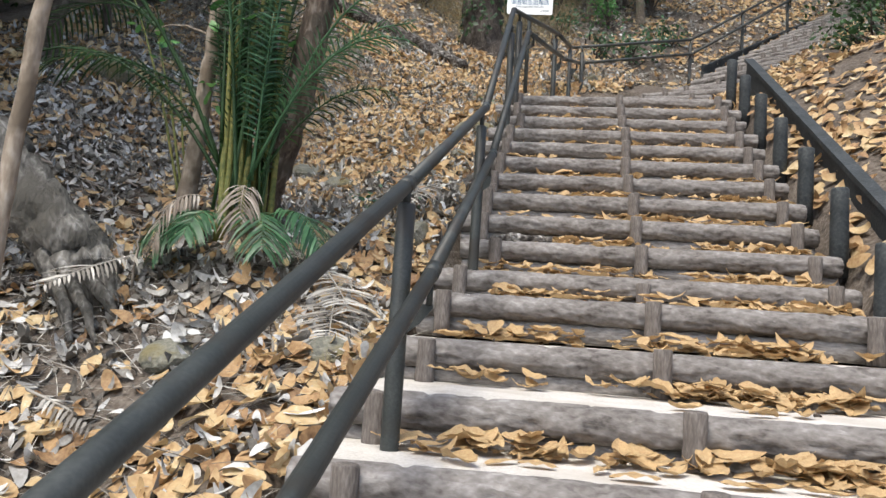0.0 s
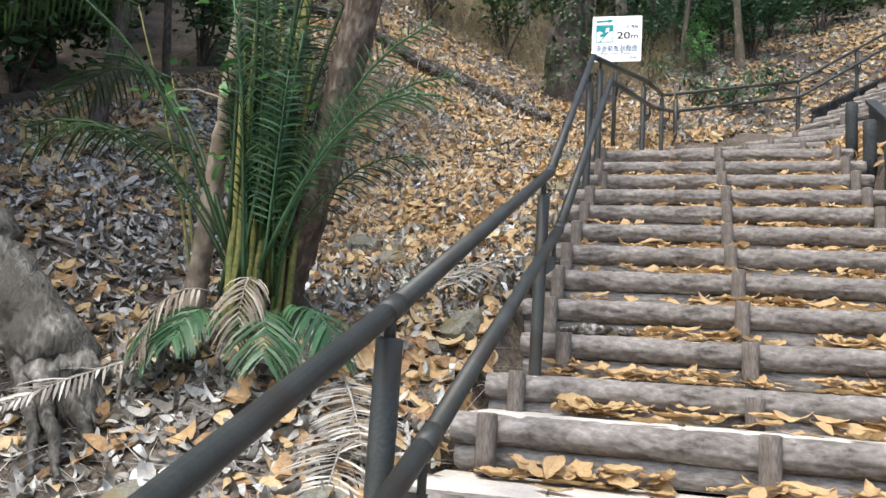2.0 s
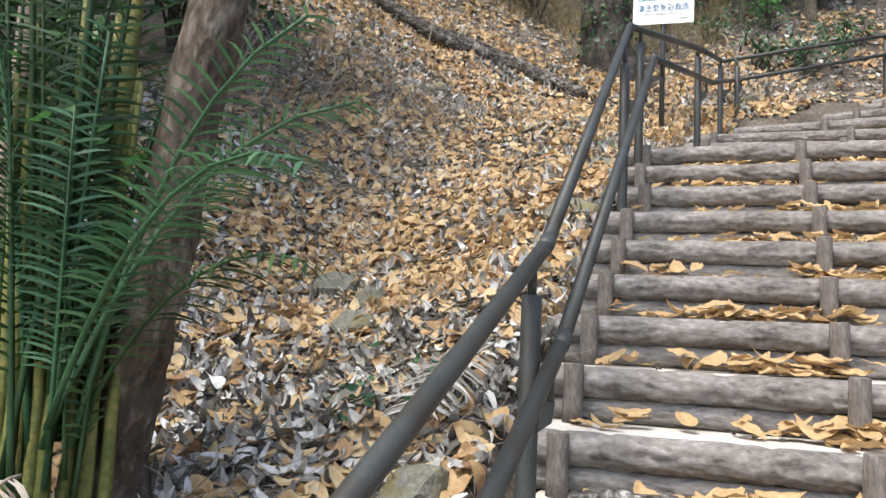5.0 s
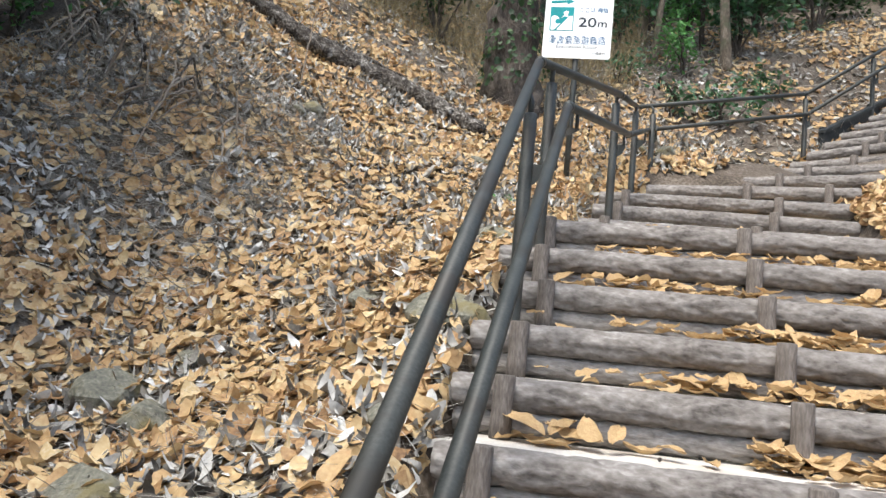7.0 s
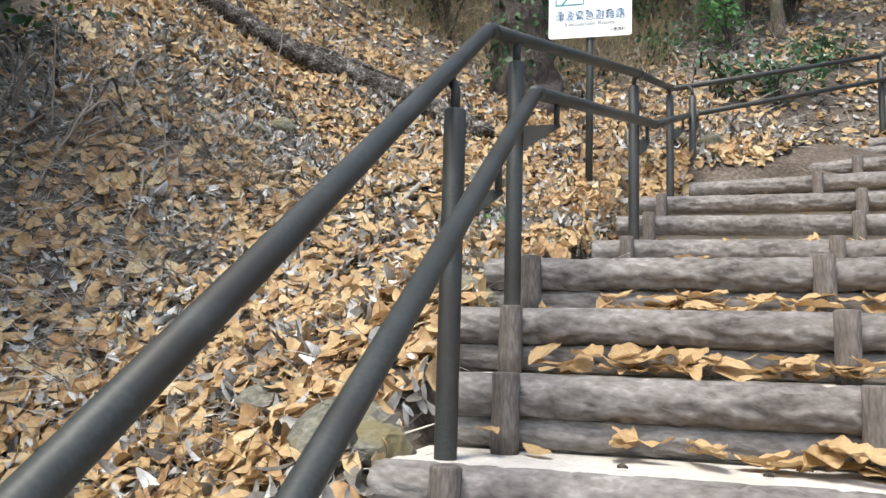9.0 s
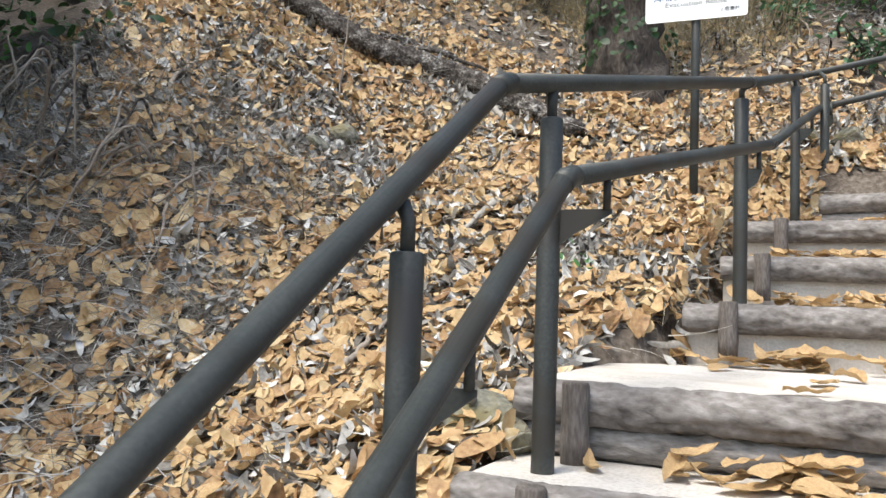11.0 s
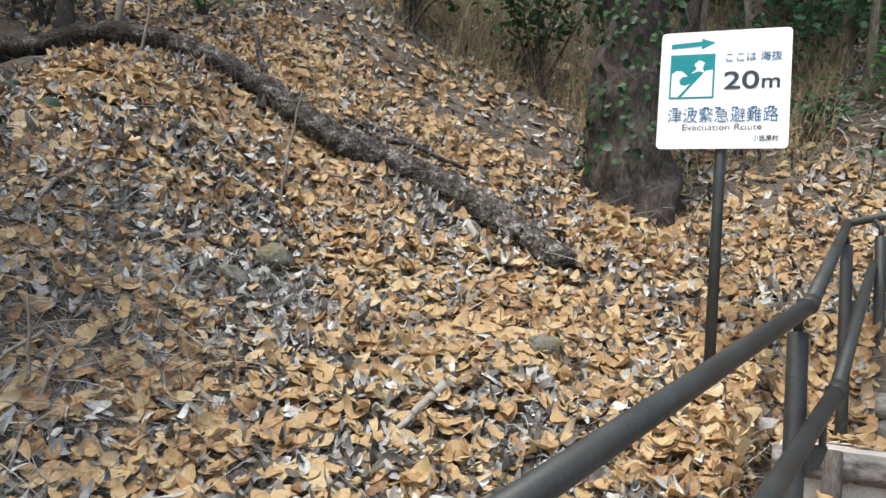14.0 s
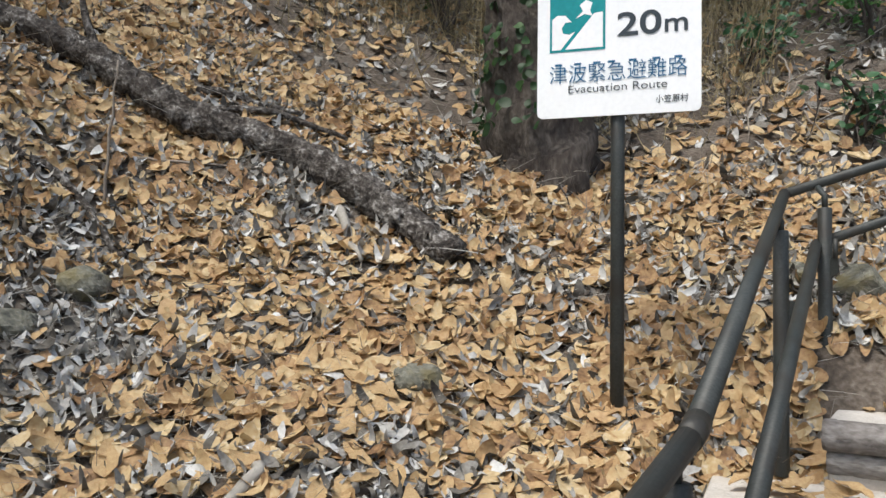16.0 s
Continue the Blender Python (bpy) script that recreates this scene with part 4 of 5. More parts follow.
ROCKS = [(-2.5, 2.48, 0.2, "flat mossy brown stone among the leaves"), (-2.22, 2.29, 0.17, "flat grey stone beside the mossy stone"), (-1.2, 0.45, 0.17, "grey green stone beside the stairs"), (-1.17, 2.56, 0.19, "large cracked grey stone beside the stairs"),
         (-1.17, 1.88, 0.1, "small pale grey stone by the stairs"), (-2.37, 2.84, 0.13, "small grey stone half under leaves"), (-3.29, 6.02, 0.17, "brown stone on the leafy slope"), (-3.22, 5.6, 0.13, "dull grey stone on the leafy slope"), (-1.79, 6.22, 0.13, "grey stone near the sign"),
         (-2.0, 1.66, 0.16, "dark stone half buried in leaves"), (-0.2, 7.12, 0.18, "flat pale stone behind the handrail"), (-0.46, 7.16, 0.12, "grey stone on the upper slope"), (-1.15, 3.38, 0.17, "grey stone beside the top step"), (-1.62, 2.95, 0.1, "small grey stone among dry leaves"),
         (-1.2, -1.0, 0.12, "grey stone beside the lower steps"), (-1.5, 5.25, 0.06, "small white quartz stone"), (-4.28, 2.27, 0.22, "dark stone in the hollow"), (-1.86, -0.95, 0.15, "dark earthy stone below the palms")]
for i, (x, y, s, label) in enumerate(ROCKS):
    rock(x, y, s, label, 60 + i)


# ---- fallen branches and sticks ----
STICKS = [
    ([(-3.93, 6.12), (-3.79, 6.28), (-3.62, 6.31), (-3.37, 6.23), (-3.26, 6.22)], 0.028, DEADWOOD, "crooked weathered branch lying on dry leaves"),
    ([(-3.53, 6.02), (-3.3, 6.1), (-2.96, 6.01)], 0.009, TWIG, "thin grey stick on the leafy slope"),
    ([(-3.7, 6.72), (-3.41, 6.89), (-3.02, 7.12)], 0.009, TWIG, "thin pale vine below the fallen log"),
    ([(-3.71, 4.81), (-3.83, 4.97), (-3.92, 5.24), (-4.16, 5.51), (-4.25, 5.62)], 0.017, TWIG, "pale bent root on the bank"),
    ([(-3.79, 7.32), (-3.51, 7.48), (-3.21, 7.66)], 0.03, DEADWOOD, "short dark stick behind the fallen log"),
    ([(-2.6, 7.0), (-2.46, 6.86), (-2.32, 6.73)], 0.028, STRAW, "pale split of wood under the fallen log"),
    ([(-1.96, 5.47), (-1.99, 5.33), (-2.03, 5.19)], 0.024, STRAW, "curled white strip of bark"),
    ([(-3.2, 4.66), (-3.1, 4.47), (-2.98, 4.31)], 0.009, TWIG, "thin straight pale stick"),
    ([(-3.2, 4.63), (-3.11, 4.49), (-3.04, 4.36)], 0.011, TWIG, "thin straight grey stick"),
    ([(-1.96, 3.94), (-1.98, 4.15), (-1.97, 4.32), (-1.91, 4.57)], 0.015, TWIG, "pale forked branch on the leaves"),
    ([(-2.2, 4.1), (-2.05, 4.1), (-1.98, 4.2)], 0.009, TWIG, "pale side twig on the leaves"),
    ([(-2.0, 4.72), (-2.02, 4.5), (-1.95, 4.35)], 0.011, TWIG, "bent white twig on the leaves"),
    ([(-2.17, 5.48), (-1.87, 5.45), (-1.62, 5.56)], 0.007, TWIG, "thin dry stalk on the leaves"),
    ([(-2.57, 6.54), (-2.25, 6.53), (-1.99, 6.52)], 0.008, TWIG, "long thin stick on the slope"),
    ([(-1.77, 6.41), (-1.66, 6.36), (-1.56, 6.3)], 0.01, TWIG, "small grey twig near the sign"),
    ([(-3.55, 0.91), (-3.3, 0.92), (-3.1, 0.92)], 0.012, TWIG, "grey stick in the hollow"),
    ([(-3.77, 0.58), (-3.5, 0.7), (-3.09, 0.69)], 0.011, TWIG, "long grey stick near the palms"),
    ([(-3.0, -0.45), (-2.93, -0.4), (-2.85, -0.34)], 0.03, DEADWOOD, "short chunk of rotten wood"),
    ([(-2.9, -0.9), (-2.65, -0.8), (-2.4, -0.85)], 0.008, TWIG, "thin twig on the ground"),
    ([(-1.5, 1.0), (-1.35, 1.3), (-1.32, 1.5)], 0.007, TWIG, "small twig beside the stairs"),
    ([(-1.75, 0.9), (-1.5, 0.75), (-1.3, 0.85)], 0.008, TWIG, "curved twig beside the stone"),
    ([(-1.6, 3.2), (-1.4, 3.05), (-1.25, 3.15)], 0.008, TWIG, "short twig beside the stairs"),
]
for i, (pts, r, mat, label) in enumerate(STICKS):
    branch_on_ground(pts, r, mat, label, 200 + i, lift=r * 0.6 + 0.03)

# standing dead stalks and hanging roots on the bank
for i, (x, y, dx, dy, h, r) in enumerate(((-3.99, 4.21, 0.35, -0.12, 0.1, 0.012), (-3.8, 4.3, 0.05, -0.1, 0.62, 0.008), (-3.18, 4.52, -0.03, -0.05, 0.38, 0.009), (-3.6, 6.4, 0.08, 0.0, 0.75, 0.009), (-5.3, 6.5, 0.05, 0.0, 0.9, 0.03), (-4.9, 6.4, 0.02, 0.0, 0.8, 0.012),
                                           (-2.3, -0.5, 0.02, 0.0, 0.3, 0.008), (-4.2, 4.4, 0.3, -0.2, 0.35, 0.014), (-4.6, 4.6, -0.2, 0.0, 0.5, 0.012))):
    z = float(ground(x, y)) - 0.02
    st = thing("dead_stalk", (x, y, z), "thin dry stalk standing on the bank", "stalk", "dead stalks")
    part("stem", limb_mesh("stem", [(0, 0, 0), (dx * 0.5, dy * 0.5, h * 0.5 + 0.02), (dx, dy, h)], [r, r * 0.8, r * 0.4], TWIG, 300 + i, 6, 0.12, 5, 0.006), st)
for k, (cx, cy, n, reach) in enumerate(((-0.42, 8.75, 9, 0.5), (-0.75, 9.1, 8, 0.6), (-3.75, 4.4, 7, 0.3), (-4.35, 4.7, 7, 0.4), (-3.4, 4.5, 5, 0.26), (-5.1, 4.9, 12, 0.5), (-1.55, 8.0, 4, 0.4))):
    rr = random.Random(k)
    z = float(ground(cx, cy))
    tangle = thing("root_tangle", (cx, cy, z), "tangle of pale dead roots hanging over the bank", "roots", "root tangles")
    for i in range(n):
        x, y = rr.uniform(-reach, reach), rr.uniform(-0.15, 0.15)
        top = float(ground(cx + x, cy + y)) - z + rr.uniform(0.05, 0.3)
        ex, ey = x + rr.uniform(-0.25, 0.25), y - rr.uniform(0.15, 0.45)
        low = float(ground(cx + ex, cy + ey)) - z + 0.01
        part("root", limb_mesh("root", [(x, y + 0.12, top - 0.12), (x, y, top), ((x + ex) / 2 + rr.uniform(-0.08, 0.08), (y + ey) / 2, (top + low) / 2 + 0.05), (ex, ey, low)], [0.009 + 0.008 * rr.random(), 0.008, 0.003], rr.choice([TWIG, TWIG, DEADWOOD]), i, 6, 0.12, 4, 0.012), tangle)


# ---- palms ----
def frond(name, az, el, length, droop, leaflet, mat, parent, seed, base=(0, 0, 0), label="", pairs=26, hang=0.5, width=0.012, bare=0.25):
    """A feather-shaped palm leaf: a bent rib with pairs of narrow leaflets."""
    r = np.random.default_rng(seed)
    p = np.array(base, float)
    a, e = math.radians(az), math.radians(el)
    d = np.array([math.cos(a) * math.cos(e), math.sin(a) * math.cos(e), math.sin(e)])
    steps = 24
    rib, ways = [p.copy()], [d.copy()]
    for k in range(steps):
        d = d + np.array([0, 0, -droop / steps]) * (0.4 + 1.2 * k / steps)
        d /= np.linalg.norm(d)
        p = p + d * length / steps
        rib.append(p.copy())
        ways.append(d.copy())
    rib, ways = np.array(rib), np.array(ways)
    pieces = [tube(rib[::3], [0.006 * length + 0.003 - 0.0007 * k for k in range(len(rib[::3]))], 5, 0, 0)]
    fv, ff = [], []
    for k in range(pairs):
        s = bare + (1 - bare) * k / (pairs - 1)
        i = s * steps
        o = np.array([np.interp(i, range(steps + 1), rib[:, c]) for c in range(3)])
        w = ways[min(int(i), steps)]
        side = np.cross(w, (0, 0, 1.0))
        side /= np.linalg.norm(side) + 1e-6
        up = np.cross(side, w)
        long = leaflet * (0.45 + 1.1 * math.sin(math.pi * (0.15 + 0.8 * (k / pairs)))) * 0.75
        for sg in (-1, 1):
            q = w * 0.55 + side * sg * 0.85 + up * r.uniform(0.0, 0.3)
            q /= np.linalg.norm(q)
            c = o.copy()
            across = np.cross(q, up + r.normal(0, 0.25, 3))
            across /= np.linalg.norm(across)
            n0 = len(fv)
            for m, wd in enumerate((0.4, 1.0, 0.85, 0.1)):
                fv += [c - across * width * wd / 2, c + across * width * wd / 2]
                q = q + np.array([0, 0, -hang / 3 * r.uniform(0.6, 1.3)])
                q /= np.linalg.norm(q)
                c = c + q * long / 3
            ff += [(n0 + 2 * m, n0 + 2 * m + 1, n0 + 2 * m + 3, n0 + 2 * m + 2) for m in range(3)]
    v, f = join(pieces + [(fv, ff)])
    return part(name, mesh_of(name, v, f, mat, True), parent, label)


px, py = -1.94, -0.24
pz = float(ground(px, py)) - 0.02
palm = thing("palm_clump", (px, py, pz), "clump of green feather palms with bright arching lower fronds", "palm")
FRONDS = [(215, 25, 0.42, 2.4, 0.18, GREEN, 1.1, (-0.060000000000000005, -0.05, 0.10)), (262, 30, 0.36, 2.2, 0.17, GREEN, 1.1, (-0.019999999999999997, -0.1, 0.08)), (300, 25, 0.42, 2.4, 0.20, GREEN, 1.1, (0.12, -0.08, 0.10)), (335, 25, 0.44, 2.2, 0.20, GREEN, 1.1, (0.16, -0.05, 0.12)), (235, 15, 0.34, 2.4, 0.16, GREEN, 1.1, (-0.10999999999999999, -0.08, 0.06)),
          (10, 70, 1.15, 1.6, 0.16, GREEN, 0.6, (0.06, -0.05, 0.3)), (-15, 66, 1.05, 1.9, 0.17, GREEN, 0.7, (0.1, -0.08, 0.35)), (-5, 76, 1.2, 1.7, 0.15, GREEN, 0.6, (0.1, 0, 0.3)), (185, 58, 1.3, 1.6, 0.2, GREEN_DARK, 0.8, (-0.1, 0, 0.3)), (165, 66, 1.6, 1.4, 0.2, GREEN_DARK, 0.8, (-0.1, 0.05, 0.3)),
          (205, 68, 1.5, 1.2, 0.2, GREEN_DARK, 0.8, (-0.08, 0, 0.3)), (90, 84, 1.9, 0.7, 0.2, GREEN_DARK, 0.6, (0, 0.05, 0.3)), (140, 80, 1.9, 0.8, 0.2, GREEN_DARK, 0.6, (-0.05, 0.05, 0.3)), (320, 83, 1.7, 0.6, 0.18, GREEN_DARK, 0.6, (0.02, 0, 0.3)), (60, 80, 1.7, 0.8, 0.2, GREEN_DARK, 0.6, (0, 0.08, 0.3)),
          (270, 85, 1.5, 0.5, 0.15, GREEN_DARK, 0.6, (-0.03, 0, 0.25)), (230, 83, 1.2, 0.6, 0.13, GREEN, 0.6, (0.0, -0.02, 0.25)), (340, 85, 1.1, 0.5, 0.13, GREEN, 0.6, (0.05, -0.02, 0.2)), (100, 85, 0.9, 0.5, 0.13, GREEN_DARK, 0.6, (0.0, 0.02, 0.2)), (30, 84, 0.9, 0.5, 0.12, GREEN_DARK, 0.6, (0.1, 0.02, 0.2)), (190, 84, 1.0, 0.6, 0.13, GREEN_DARK, 0.6, (-0.08, 0.02, 0.2)),
          (215, 60, 0.9, 1.6, 0.16, GREEN_DARK, 0.9, (-0.1, 0, 0.35)), (-5, 60, 0.8, 1.6, 0.15, GREEN_DARK, 0.9, (0.1, 0.02, 0.35)), (75, 70, 0.9, 1.3, 0.16, GREEN_DARK, 0.7, (0, 0.1, 0.35)), (20, 86, 1.3, 0.4, 0.12, GREEN_DARK, 0.5, (0.06, 0, 0.4)), (250, 86, 1.0, 0.4, 0.11, GREEN_DARK, 0.5, (0.03, -0.05, 0.5)), (120, 86, 1.4, 0.4, 0.12, GREEN_DARK, 0.5, (-0.04, 0.02, 0.5)), (310, 84, 0.8, 0.6, 0.1, GREEN, 0.5, (0.08, -0.05, 0.3))]
FRONDS += [(37 * i, 86 - (i % 3), 0.7 + 0.12 * (i % 6), 0.4, 0.1, GREEN_DARK, 0.6, (0.12 * math.cos(i), 0.1 * math.sin(i), 0.15 + 0.08 * (i % 5))) for i in range(12)]
for i, (az, el, ln, dr, lf, mat, hang, base) in enumerate(FRONDS):
    frond("frond", az, el, ln, dr, lf, mat, palm, i, base, pairs=30 if ln > 1 else 22, hang=hang, width=0.014 if hang > 1 else 0.009)
for i in range(12):
    rr = random.Random(i)
    x, y = rr.uniform(-0.12, 0.14), rr.uniform(-0.08, 0.1)
    part("stem", limb_mesh("stem", [(x, y, 0), (x * 1.1, y, 0.5), (x * 1.5, y * 1.4, 1.0 + rr.random() * 0.5)], [0.02, 0.014, 0.008], STEM, i, 8, 0.05, 5, 0.004), palm, "green cane stem")
part("cane", limb_mesh("cane", [(0.02, 0.12, 0.2), (0.05, 0.14, 1.2), (0.06, 0.16, 2.6)], [0.022, 0.022, 0.02], STEM, 77, 12, 0.02, 6, 0.0), palm, "smooth grey green cane")
for i, (az, ln, base) in enumerate(((240, 0.4, (-0.12, -0.1, 0.2)), (290, 0.4, (0.08, -0.12, 0.25)))):
    frond("dead_frond", az, 10, ln, 3.2, 0.16, TWIG, palm, 40 + i, base, "grey withered hanging frond", 18, 1.6, 0.012, 0.1)
small = thing("palm_seedling", (-2.05, -1.95, float(ground(-2.05, -1.95)) - 0.02), "small green palm seedling beside the path", "palm")
for i in range(7):
    frond("frond", 50 * i + 15, 55 + 4 * (i % 3), 0.42, 1.2, 0.13, GREEN, small, 60 + i, (0, 0, 0), pairs=16, hang=0.6, width=0.011)
yellow = thing("yellow_stem", (-2.35, 0.1, float(ground(-2.35, 0.1)) - 0.02), "long yellow green palm stems leaning over the slope", "palm")
for i, (dx, dz, sd) in enumerate(((-0.35, 1.3, 0), (-0.6, 1.7, 1), (-0.15, 0.9, 2))):
    part("stem", limb_mesh("stem", [(0, 0, 0), (dx * 0.4, 0, dz * 0.5), (dx, 0.05, dz)], [0.009, 0.007, 0.004], STEM, sd, 7, 0.03, 5, 0.003), yellow)
    frond("frond", 170 + 20 * i, 25, 0.8, 1.3, 0.26, GREEN_DARK, yellow, 70 + i, (dx, 0.05, dz), pairs=22, hang=0.9, width=0.014, bare=0.05)
for i, (pts, az) in enumerate((((-1.36, -0.45), 285), ((-2.3, -1.15), 350), ((-1.7, -1.45), 20), ((-2.25, -0.35), 250), ((-1.5, -0.25), 300), ((-1.2, 1.15), 260), ((-1.9, -1.7), 10))):
    z = float(ground(*pts)) + 0.06
    df = thing("dead_palm_frond", (*pts, z), "pale dead palm frond lying on the litter" if i != 2 else "red brown dead palm frond on the litter", "palm frond", "dead palm fronds")
    frond("blade", az, -14, 0.62, 0.25, 0.17, STRAW if i != 2 else LEAF, df, 90 + i, (0, 0, 0.02), pairs=24, hang=0.35, width=0.012, bare=0.15)


# ---- shrubs and the wood above the slope ----
def shrub(x, y, height, spread, n, mat, label, seed, size=(0.05, 0.1), stems=5, aspect=0.5, lift=0.35):
    rr = random.Random(seed)
    z = float(ground(x, y)) - 0.05
    sh = thing("shrub", (x, y, z), label, "shrub")
    tips = []
    for i in range(stems):
        a = rr.uniform(0, 6.28)
        q = rr.uniform(0.3, 1.0) * spread
        tip = (q * math.cos(a), q * math.sin(a), height * rr.uniform(0.55, 1.0))
        mid = (tip[0] * 0.35 + rr.uniform(-0.1, 0.1), tip[1] * 0.35, tip[2] * 0.5)
        part("stem", limb_mesh("stem", [(0, 0, 0), mid, tip], [0.012 + 0.008 * height, 0.012, 0.004], BARK_DARK, seed + i, 6, 0.08, 5, 0.01), sh)
        tips += [tip, tuple(m * 0.5 + t * 0.5 for m, t in zip(mid, tip)), mid if mid[2] > lift * height else tip]
        for _ in range(2):
            tips.append((tip[0] + rr.uniform(-0.4, 0.4) * spread, tip[1] + rr.uniform(-0.4, 0.4) * spread, tip[2] * rr.uniform(0.6, 1.1)))
    part("leaves", quad_mesh("leaves", *leaf_tufts(np.random.default_rng(seed), tips, n, 0.11 * spread + 0.05, size, aspect), mat), sh, kind="stuff")
    return sh


SHRUBS = [(-5.5, 4.5, 1.5, 0.8, 1500, GREEN_DARK, "dark green leafy shrub over the bank"), (-5.2, 4.6, 0.7, 0.35, 160, GREEN_LIGHT, "bright green young shrub on the bank"), (-6.3, 2.8, 2.0, 1.1, 2200, GREEN_DARK, "dense dark shrub in the hollow"), (-5.3, 1.4, 1.6, 0.9, 1700, GREEN_DARK, "dark shrub behind the palms"),
          (-7.2, 1.0, 2.4, 1.3, 2200, GREEN_DARK, "tall dark shrub behind the palms"), (-6.2, -0.4, 2.3, 1.1, 1800, GREEN_DARK, "tall dark shrub at the wood's edge"), (-4.9, 0.2, 1.3, 0.7, 1100, GREEN_DARK, "dark fern-like shrub in the hollow"), (-7.4, 5.0, 2.6, 1.4, 2400, GREEN_DARK, "dense dark green shrub above the bank"),
          (-7.0, 7.2, 1.2, 0.8, 700, GREEN_DARK, "dark shrub by the fallen log"), (-5.6, 7.6, 0.5, 0.3, 60, GREEN_LIGHT, "small bright green plant by the log"), (-4.4, 9.2, 1.6, 0.8, 700, GREEN_DARK, "dark leafy shrub above the slope"), (-3.1, 9.6, 1.5, 0.7, 500, GREEN_DARK, "thin dark shrub above the slope"),
          (0.1, 10.0, 1.0, 0.5, 420, GREEN_LIGHT, "light green shrub above the handrail"), (0.5, 8.9, 0.6, 0.35, 300, GREEN, "low green shrub behind the handrail"), (0.9, 11.2, 1.5, 0.8, 900, GREEN, "green leafy shrub on the upper slope"), (-0.1, 8.6, 0.45, 0.25, 120, GREEN, "small green plant among roots"),
          (0.2, 12.0, 1.3, 0.8, 700, GREEN_LIGHT, "light green leafy shrub under the ridge"), (1.4, 13.0, 1.5, 0.9, 900, GREEN, "green shrub under the ridge"), (-0.3, 13.2, 1.6, 0.9, 900, GREEN, "tall green shrub under the ridge"), (1.1, 9.8, 0.4, 0.3, 160, GREEN, "low green herb on the slope"), (-0.7, 9.6, 0.5, 0.25, 160, GREEN, "green herb beside pale roots"), (2.2, 12.6, 1.8, 1.0, 1200, GREEN_DARK, "dark green shrub on the ridge"), (-0.9, 10.9, 1.4, 0.6, 500, GREEN, "green shrub above the root tangle"), (4.5, 10.5, 1.8, 1.2, 1500, GREEN_DARK, "dark shrub above the upper flight"), (3.4, 6.5, 1.0, 0.8, 700, GREEN_DARK, "dark shrub on the bank by the wall"),
          (2.6, 4.6, 0.5, 0.5, 260, GREEN_DARK, "low straggly shrub on the bank"), (4.6, 7.8, 1.8, 1.0, 1300, GREEN_DARK, "dark shrub over the bank beyond the wall"), (-1.42, 0.75, 0.22, 0.18, 40, GREEN, "small fern by the stone"), (-1.4, 4.95, 0.12, 0.05, 16, GREEN_LIGHT, "tiny green weed among the leaves"), (-1.28, 4.9, 0.16, 0.05, 18, GREEN_LIGHT, "tiny green seedling among the leaves")]
for i, (x, y, h, sp, n, mat, label) in enumerate(SHRUBS):
    shrub(x, y, h, sp, n, mat, label, 400 + i, (0.035, 0.06) if h < 0.3 else (0.07, 0.13) if h > 1.2 else (0.05, 0.09), 3 if h < 0.3 else 8 if h > 1.2 else 5)

for i in range(34):
    rr = random.Random(900 + i)
    x, y = rr.uniform(-9.5, 5.0), rr.uniform(10.2, 14.5)
    if 1.5 < x < 4.2 and y < 13:
        continue
    lean = rr.uniform(-0.6, 0.6)
    r = rr.choice([0.03, 0.04, 0.06, 0.1])
    tree(x, y, [(lean * 0.2, 0, 1.2), (lean * 0.6, 0.1, 3), (lean, 0.2, 6)], [r * 1.4, r, r * 0.9, r * 0.5], rr.choice([BARK_DARK, BARK, BARK_PALE]), "slender tree trunk at the top of the slope", seed=900 + i,
         crown=[(lean * q + rr.uniform(-0.6, 0.6), rr.uniform(-0.5, 0.5), 6 * q) for q in (0.5, 0.65, 0.8, 1.0)], crown_n=260, spread=0.45, size=(0.1, 0.2))
for i, (x, y, r, h) in enumerate(((-5.8, 0.6, 0.07, 5), (-4.6, 1.9, 0.05, 5), (-6.8, 3.6, 0.1, 6), (-5.9, 6.6, 0.05, 4), (-4.8, 3.0, 0.03, 4), (4.0, 5.2, 0.16, 6), (5.0, 9.0, 0.12, 6))):
    rr = random.Random(950 + i)
    tree(x, y, [(rr.uniform(-0.2, 0.2), 0, 1.2), (rr.uniform(-0.4, 0.4), 0, h * 0.5), (rr.uniform(-0.8, 0.8), 0, h)], [r * 1.5, r, r * 0.8, r * 0.5], BARK_DARK, "dark tree trunk in the undergrowth", seed=950 + i,
         crown=[(rr.uniform(-1, 1), rr.uniform(-1, 1), h * rr.uniform(0.5, 1)) for _ in range(7)], crown_n=1400, spread=0.5, size=(0.09, 0.18))

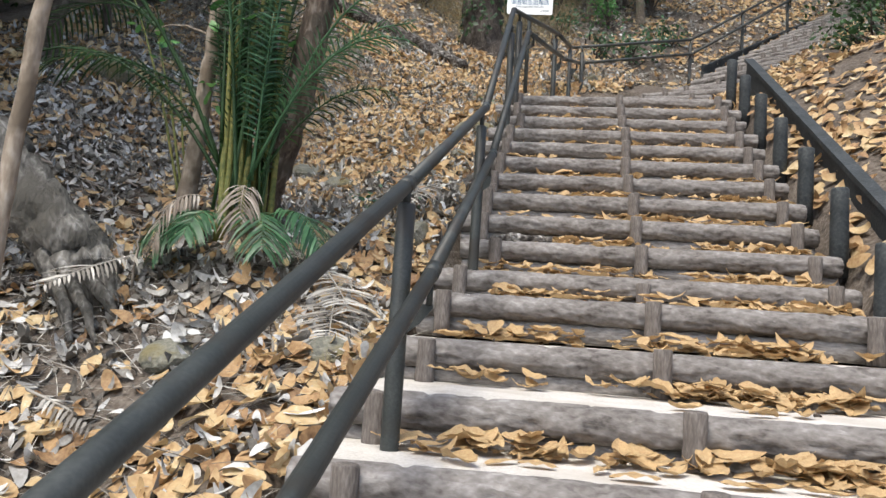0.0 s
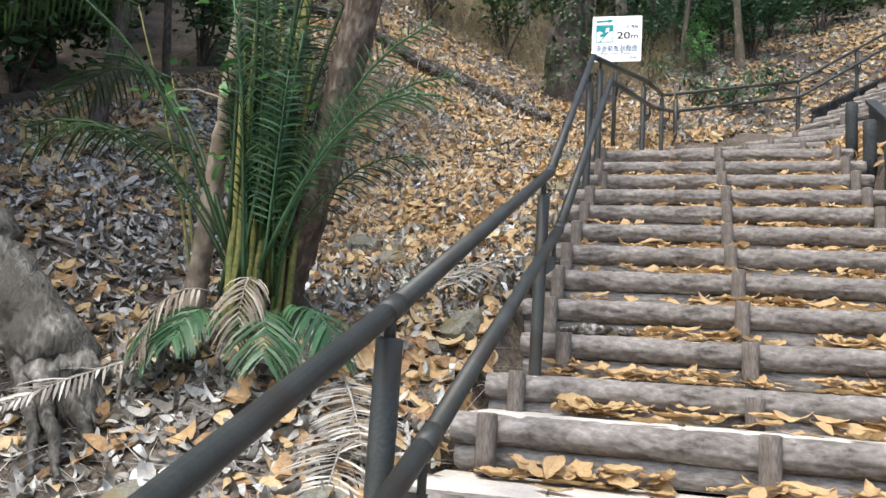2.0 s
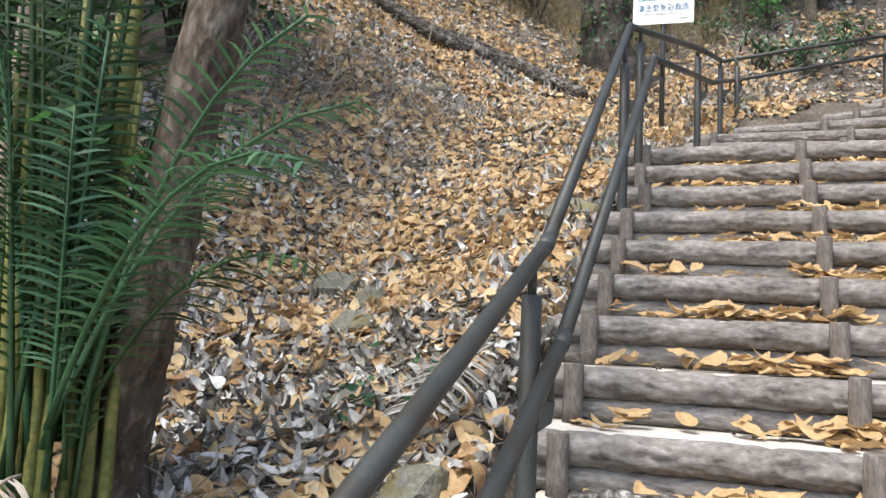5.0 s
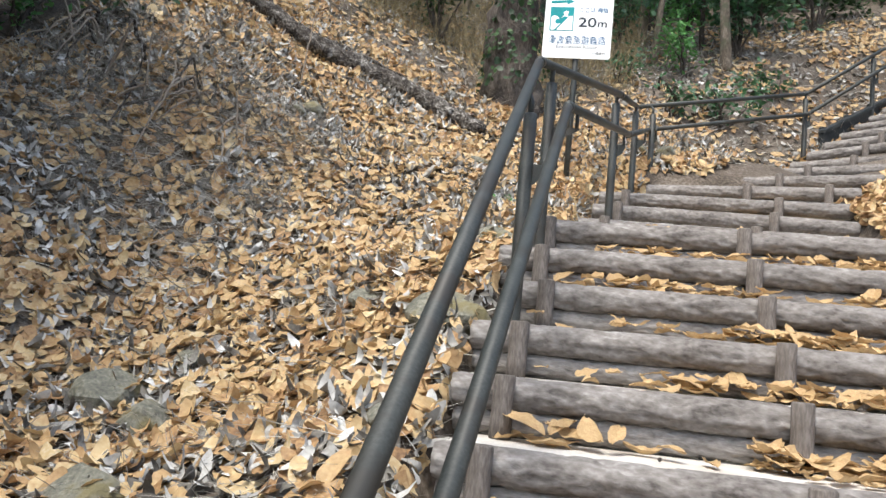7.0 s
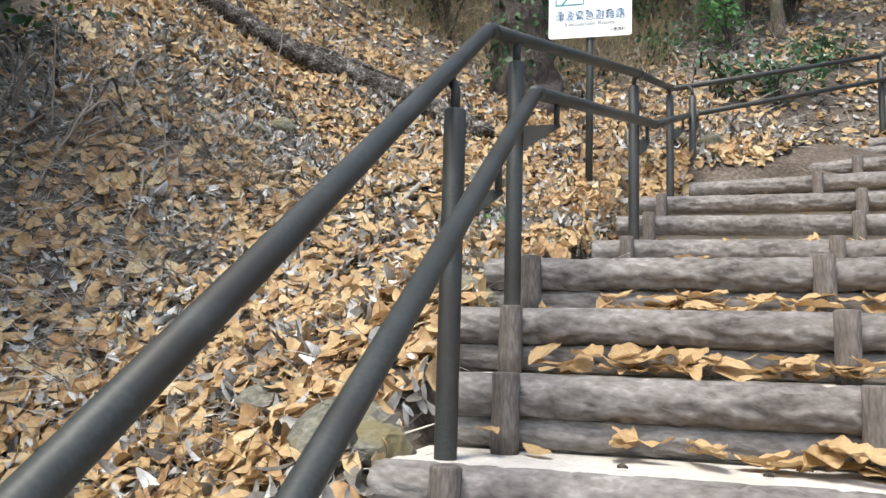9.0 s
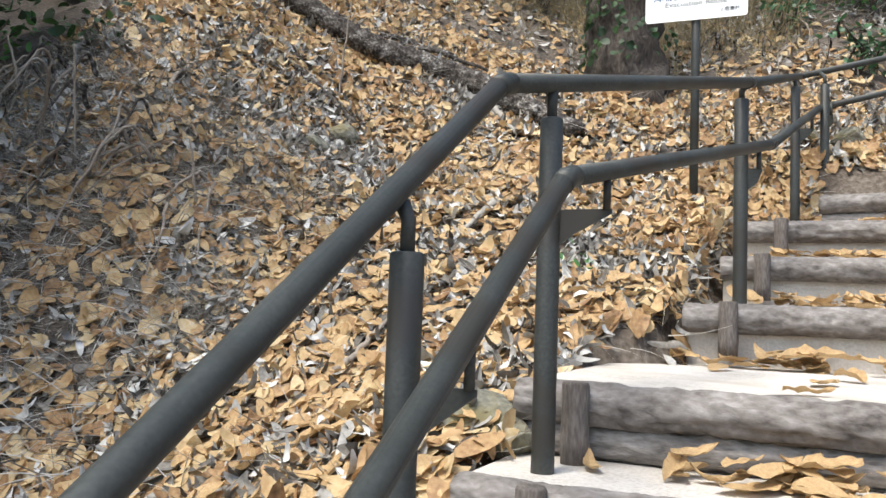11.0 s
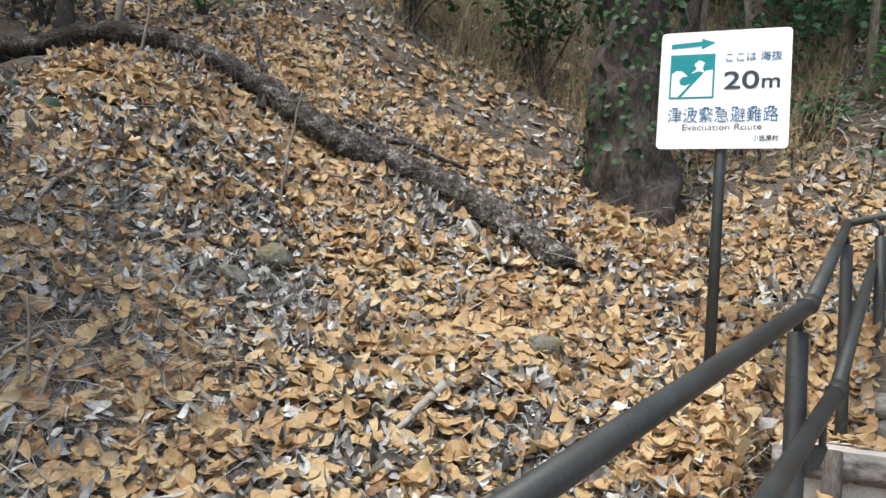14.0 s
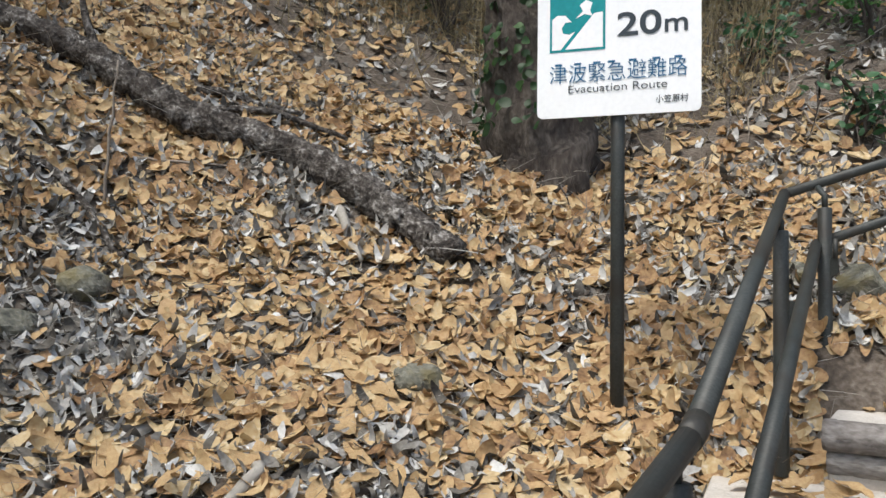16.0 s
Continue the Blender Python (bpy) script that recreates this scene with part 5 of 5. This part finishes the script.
wr = np.random.default_rng(31)
n = 42000
wx, wy = wr.uniform(-14, 10, n), wr.uniform(12.5, 19, n)
wy = np.where(wx > -1.5, wy * 0.75 + 4.8, wy)
wl = wr.random(n) < 0.35
wx = np.where(wl, wr.uniform(-16, -7.5, n), wx)
wy = np.where(wl, wr.uniform(-3, 14, n), wy)
lump = np.sin(wx * 1.3 + wy) * 0.6 + np.sin(wx * 2.9 - wy * 1.7) * 0.4
wz = ground(wx, wy, False) + wr.beta(1.1, 1.6, n) * (3.6 + 1.4 * lump)
wn_ = wr.normal(0, 0.5, (n, 3)) + (0, -0.5, 0.8)
wn_ /= np.linalg.norm(wn_, axis=1, keepdims=True)
wlen = wr.uniform(0.14, 0.3, n)
stuff("far_woods", *leaf_cloud(wr, np.stack([wx, wy, wz], -1), wn_, wlen, wlen * 0.5, 0.3, 0.2), GREEN_DARK, "dark evergreen undergrowth at the top of the hill", "woods")

# small things lying on the steps
chunk = thing("rotten_branch", (-0.78, 0.5, RISER + 0.028), "short piece of rotten lichen-grey branch on a step", "branch", turn=4)
part("wood", limb_mesh("wood", [(0, 0, 0), (0.12, 0.0, 0.005), (0.24, 0.01, 0.0), (0.33, 0.0, 0.005)], [0.016, 0.026, 0.024, 0.02], DEADWOOD, 501, 9, 0.3, 5, 0.004), chunk)
crumb_rng = random.Random(5)
for i in range(26):
    k = crumb_rng.randint(0, 14)
    x, y, z = crumb_rng.uniform(-0.8, 0.8), tread_at(k)[0] + crumb_rng.uniform(0.1, 0.3) + (0.4 if k == 14 else 0), tread_at(k)[1] + 0.004
    m = new("bark_crumb", mesh_of("bark_crumb", *tube([(-0.012, 0, 0), (0, 0, 0.003), (0.011, 0.003, 0)], [0.004, 0.006, 0.003], 6, 0.3, i), BARK_DARK))
    m.matrix_world = pose(x, y, z, 0, 0, crumb_rng.uniform(0, 360))
    tagged(m, label="small dark crumb of bark on the tread", category="debris", group="crumbs on the treads")

# the nearest leaves of the slope, one by one
nr = random.Random(77)
count = 0
while count < 280:
    y = nr.uniform(2.6, 6.2)
    x = nr.uniform(-2.6, -0.85)
    if not bool(clear_of_stairs(np.array(x), np.array(y))):
        continue
    nrm = normals(np.array([x]), np.array([y]))[0]
    up = Vector(nrm).to_track_quat("Z", "Y").to_matrix().to_4x4()
    s = nr.uniform(0.1, 0.16)
    part("leaf", nr.choice(LEAVES), land, at=Matrix.Translation((x, y, float(ground(x, y)) + nr.uniform(0.03, 0.05))) @ up @ pose(0, 0, 0, nr.uniform(-10, 10), nr.uniform(-10, 10), nr.uniform(0, 360)) @ Matrix.Scale(s, 4))
    count += 1
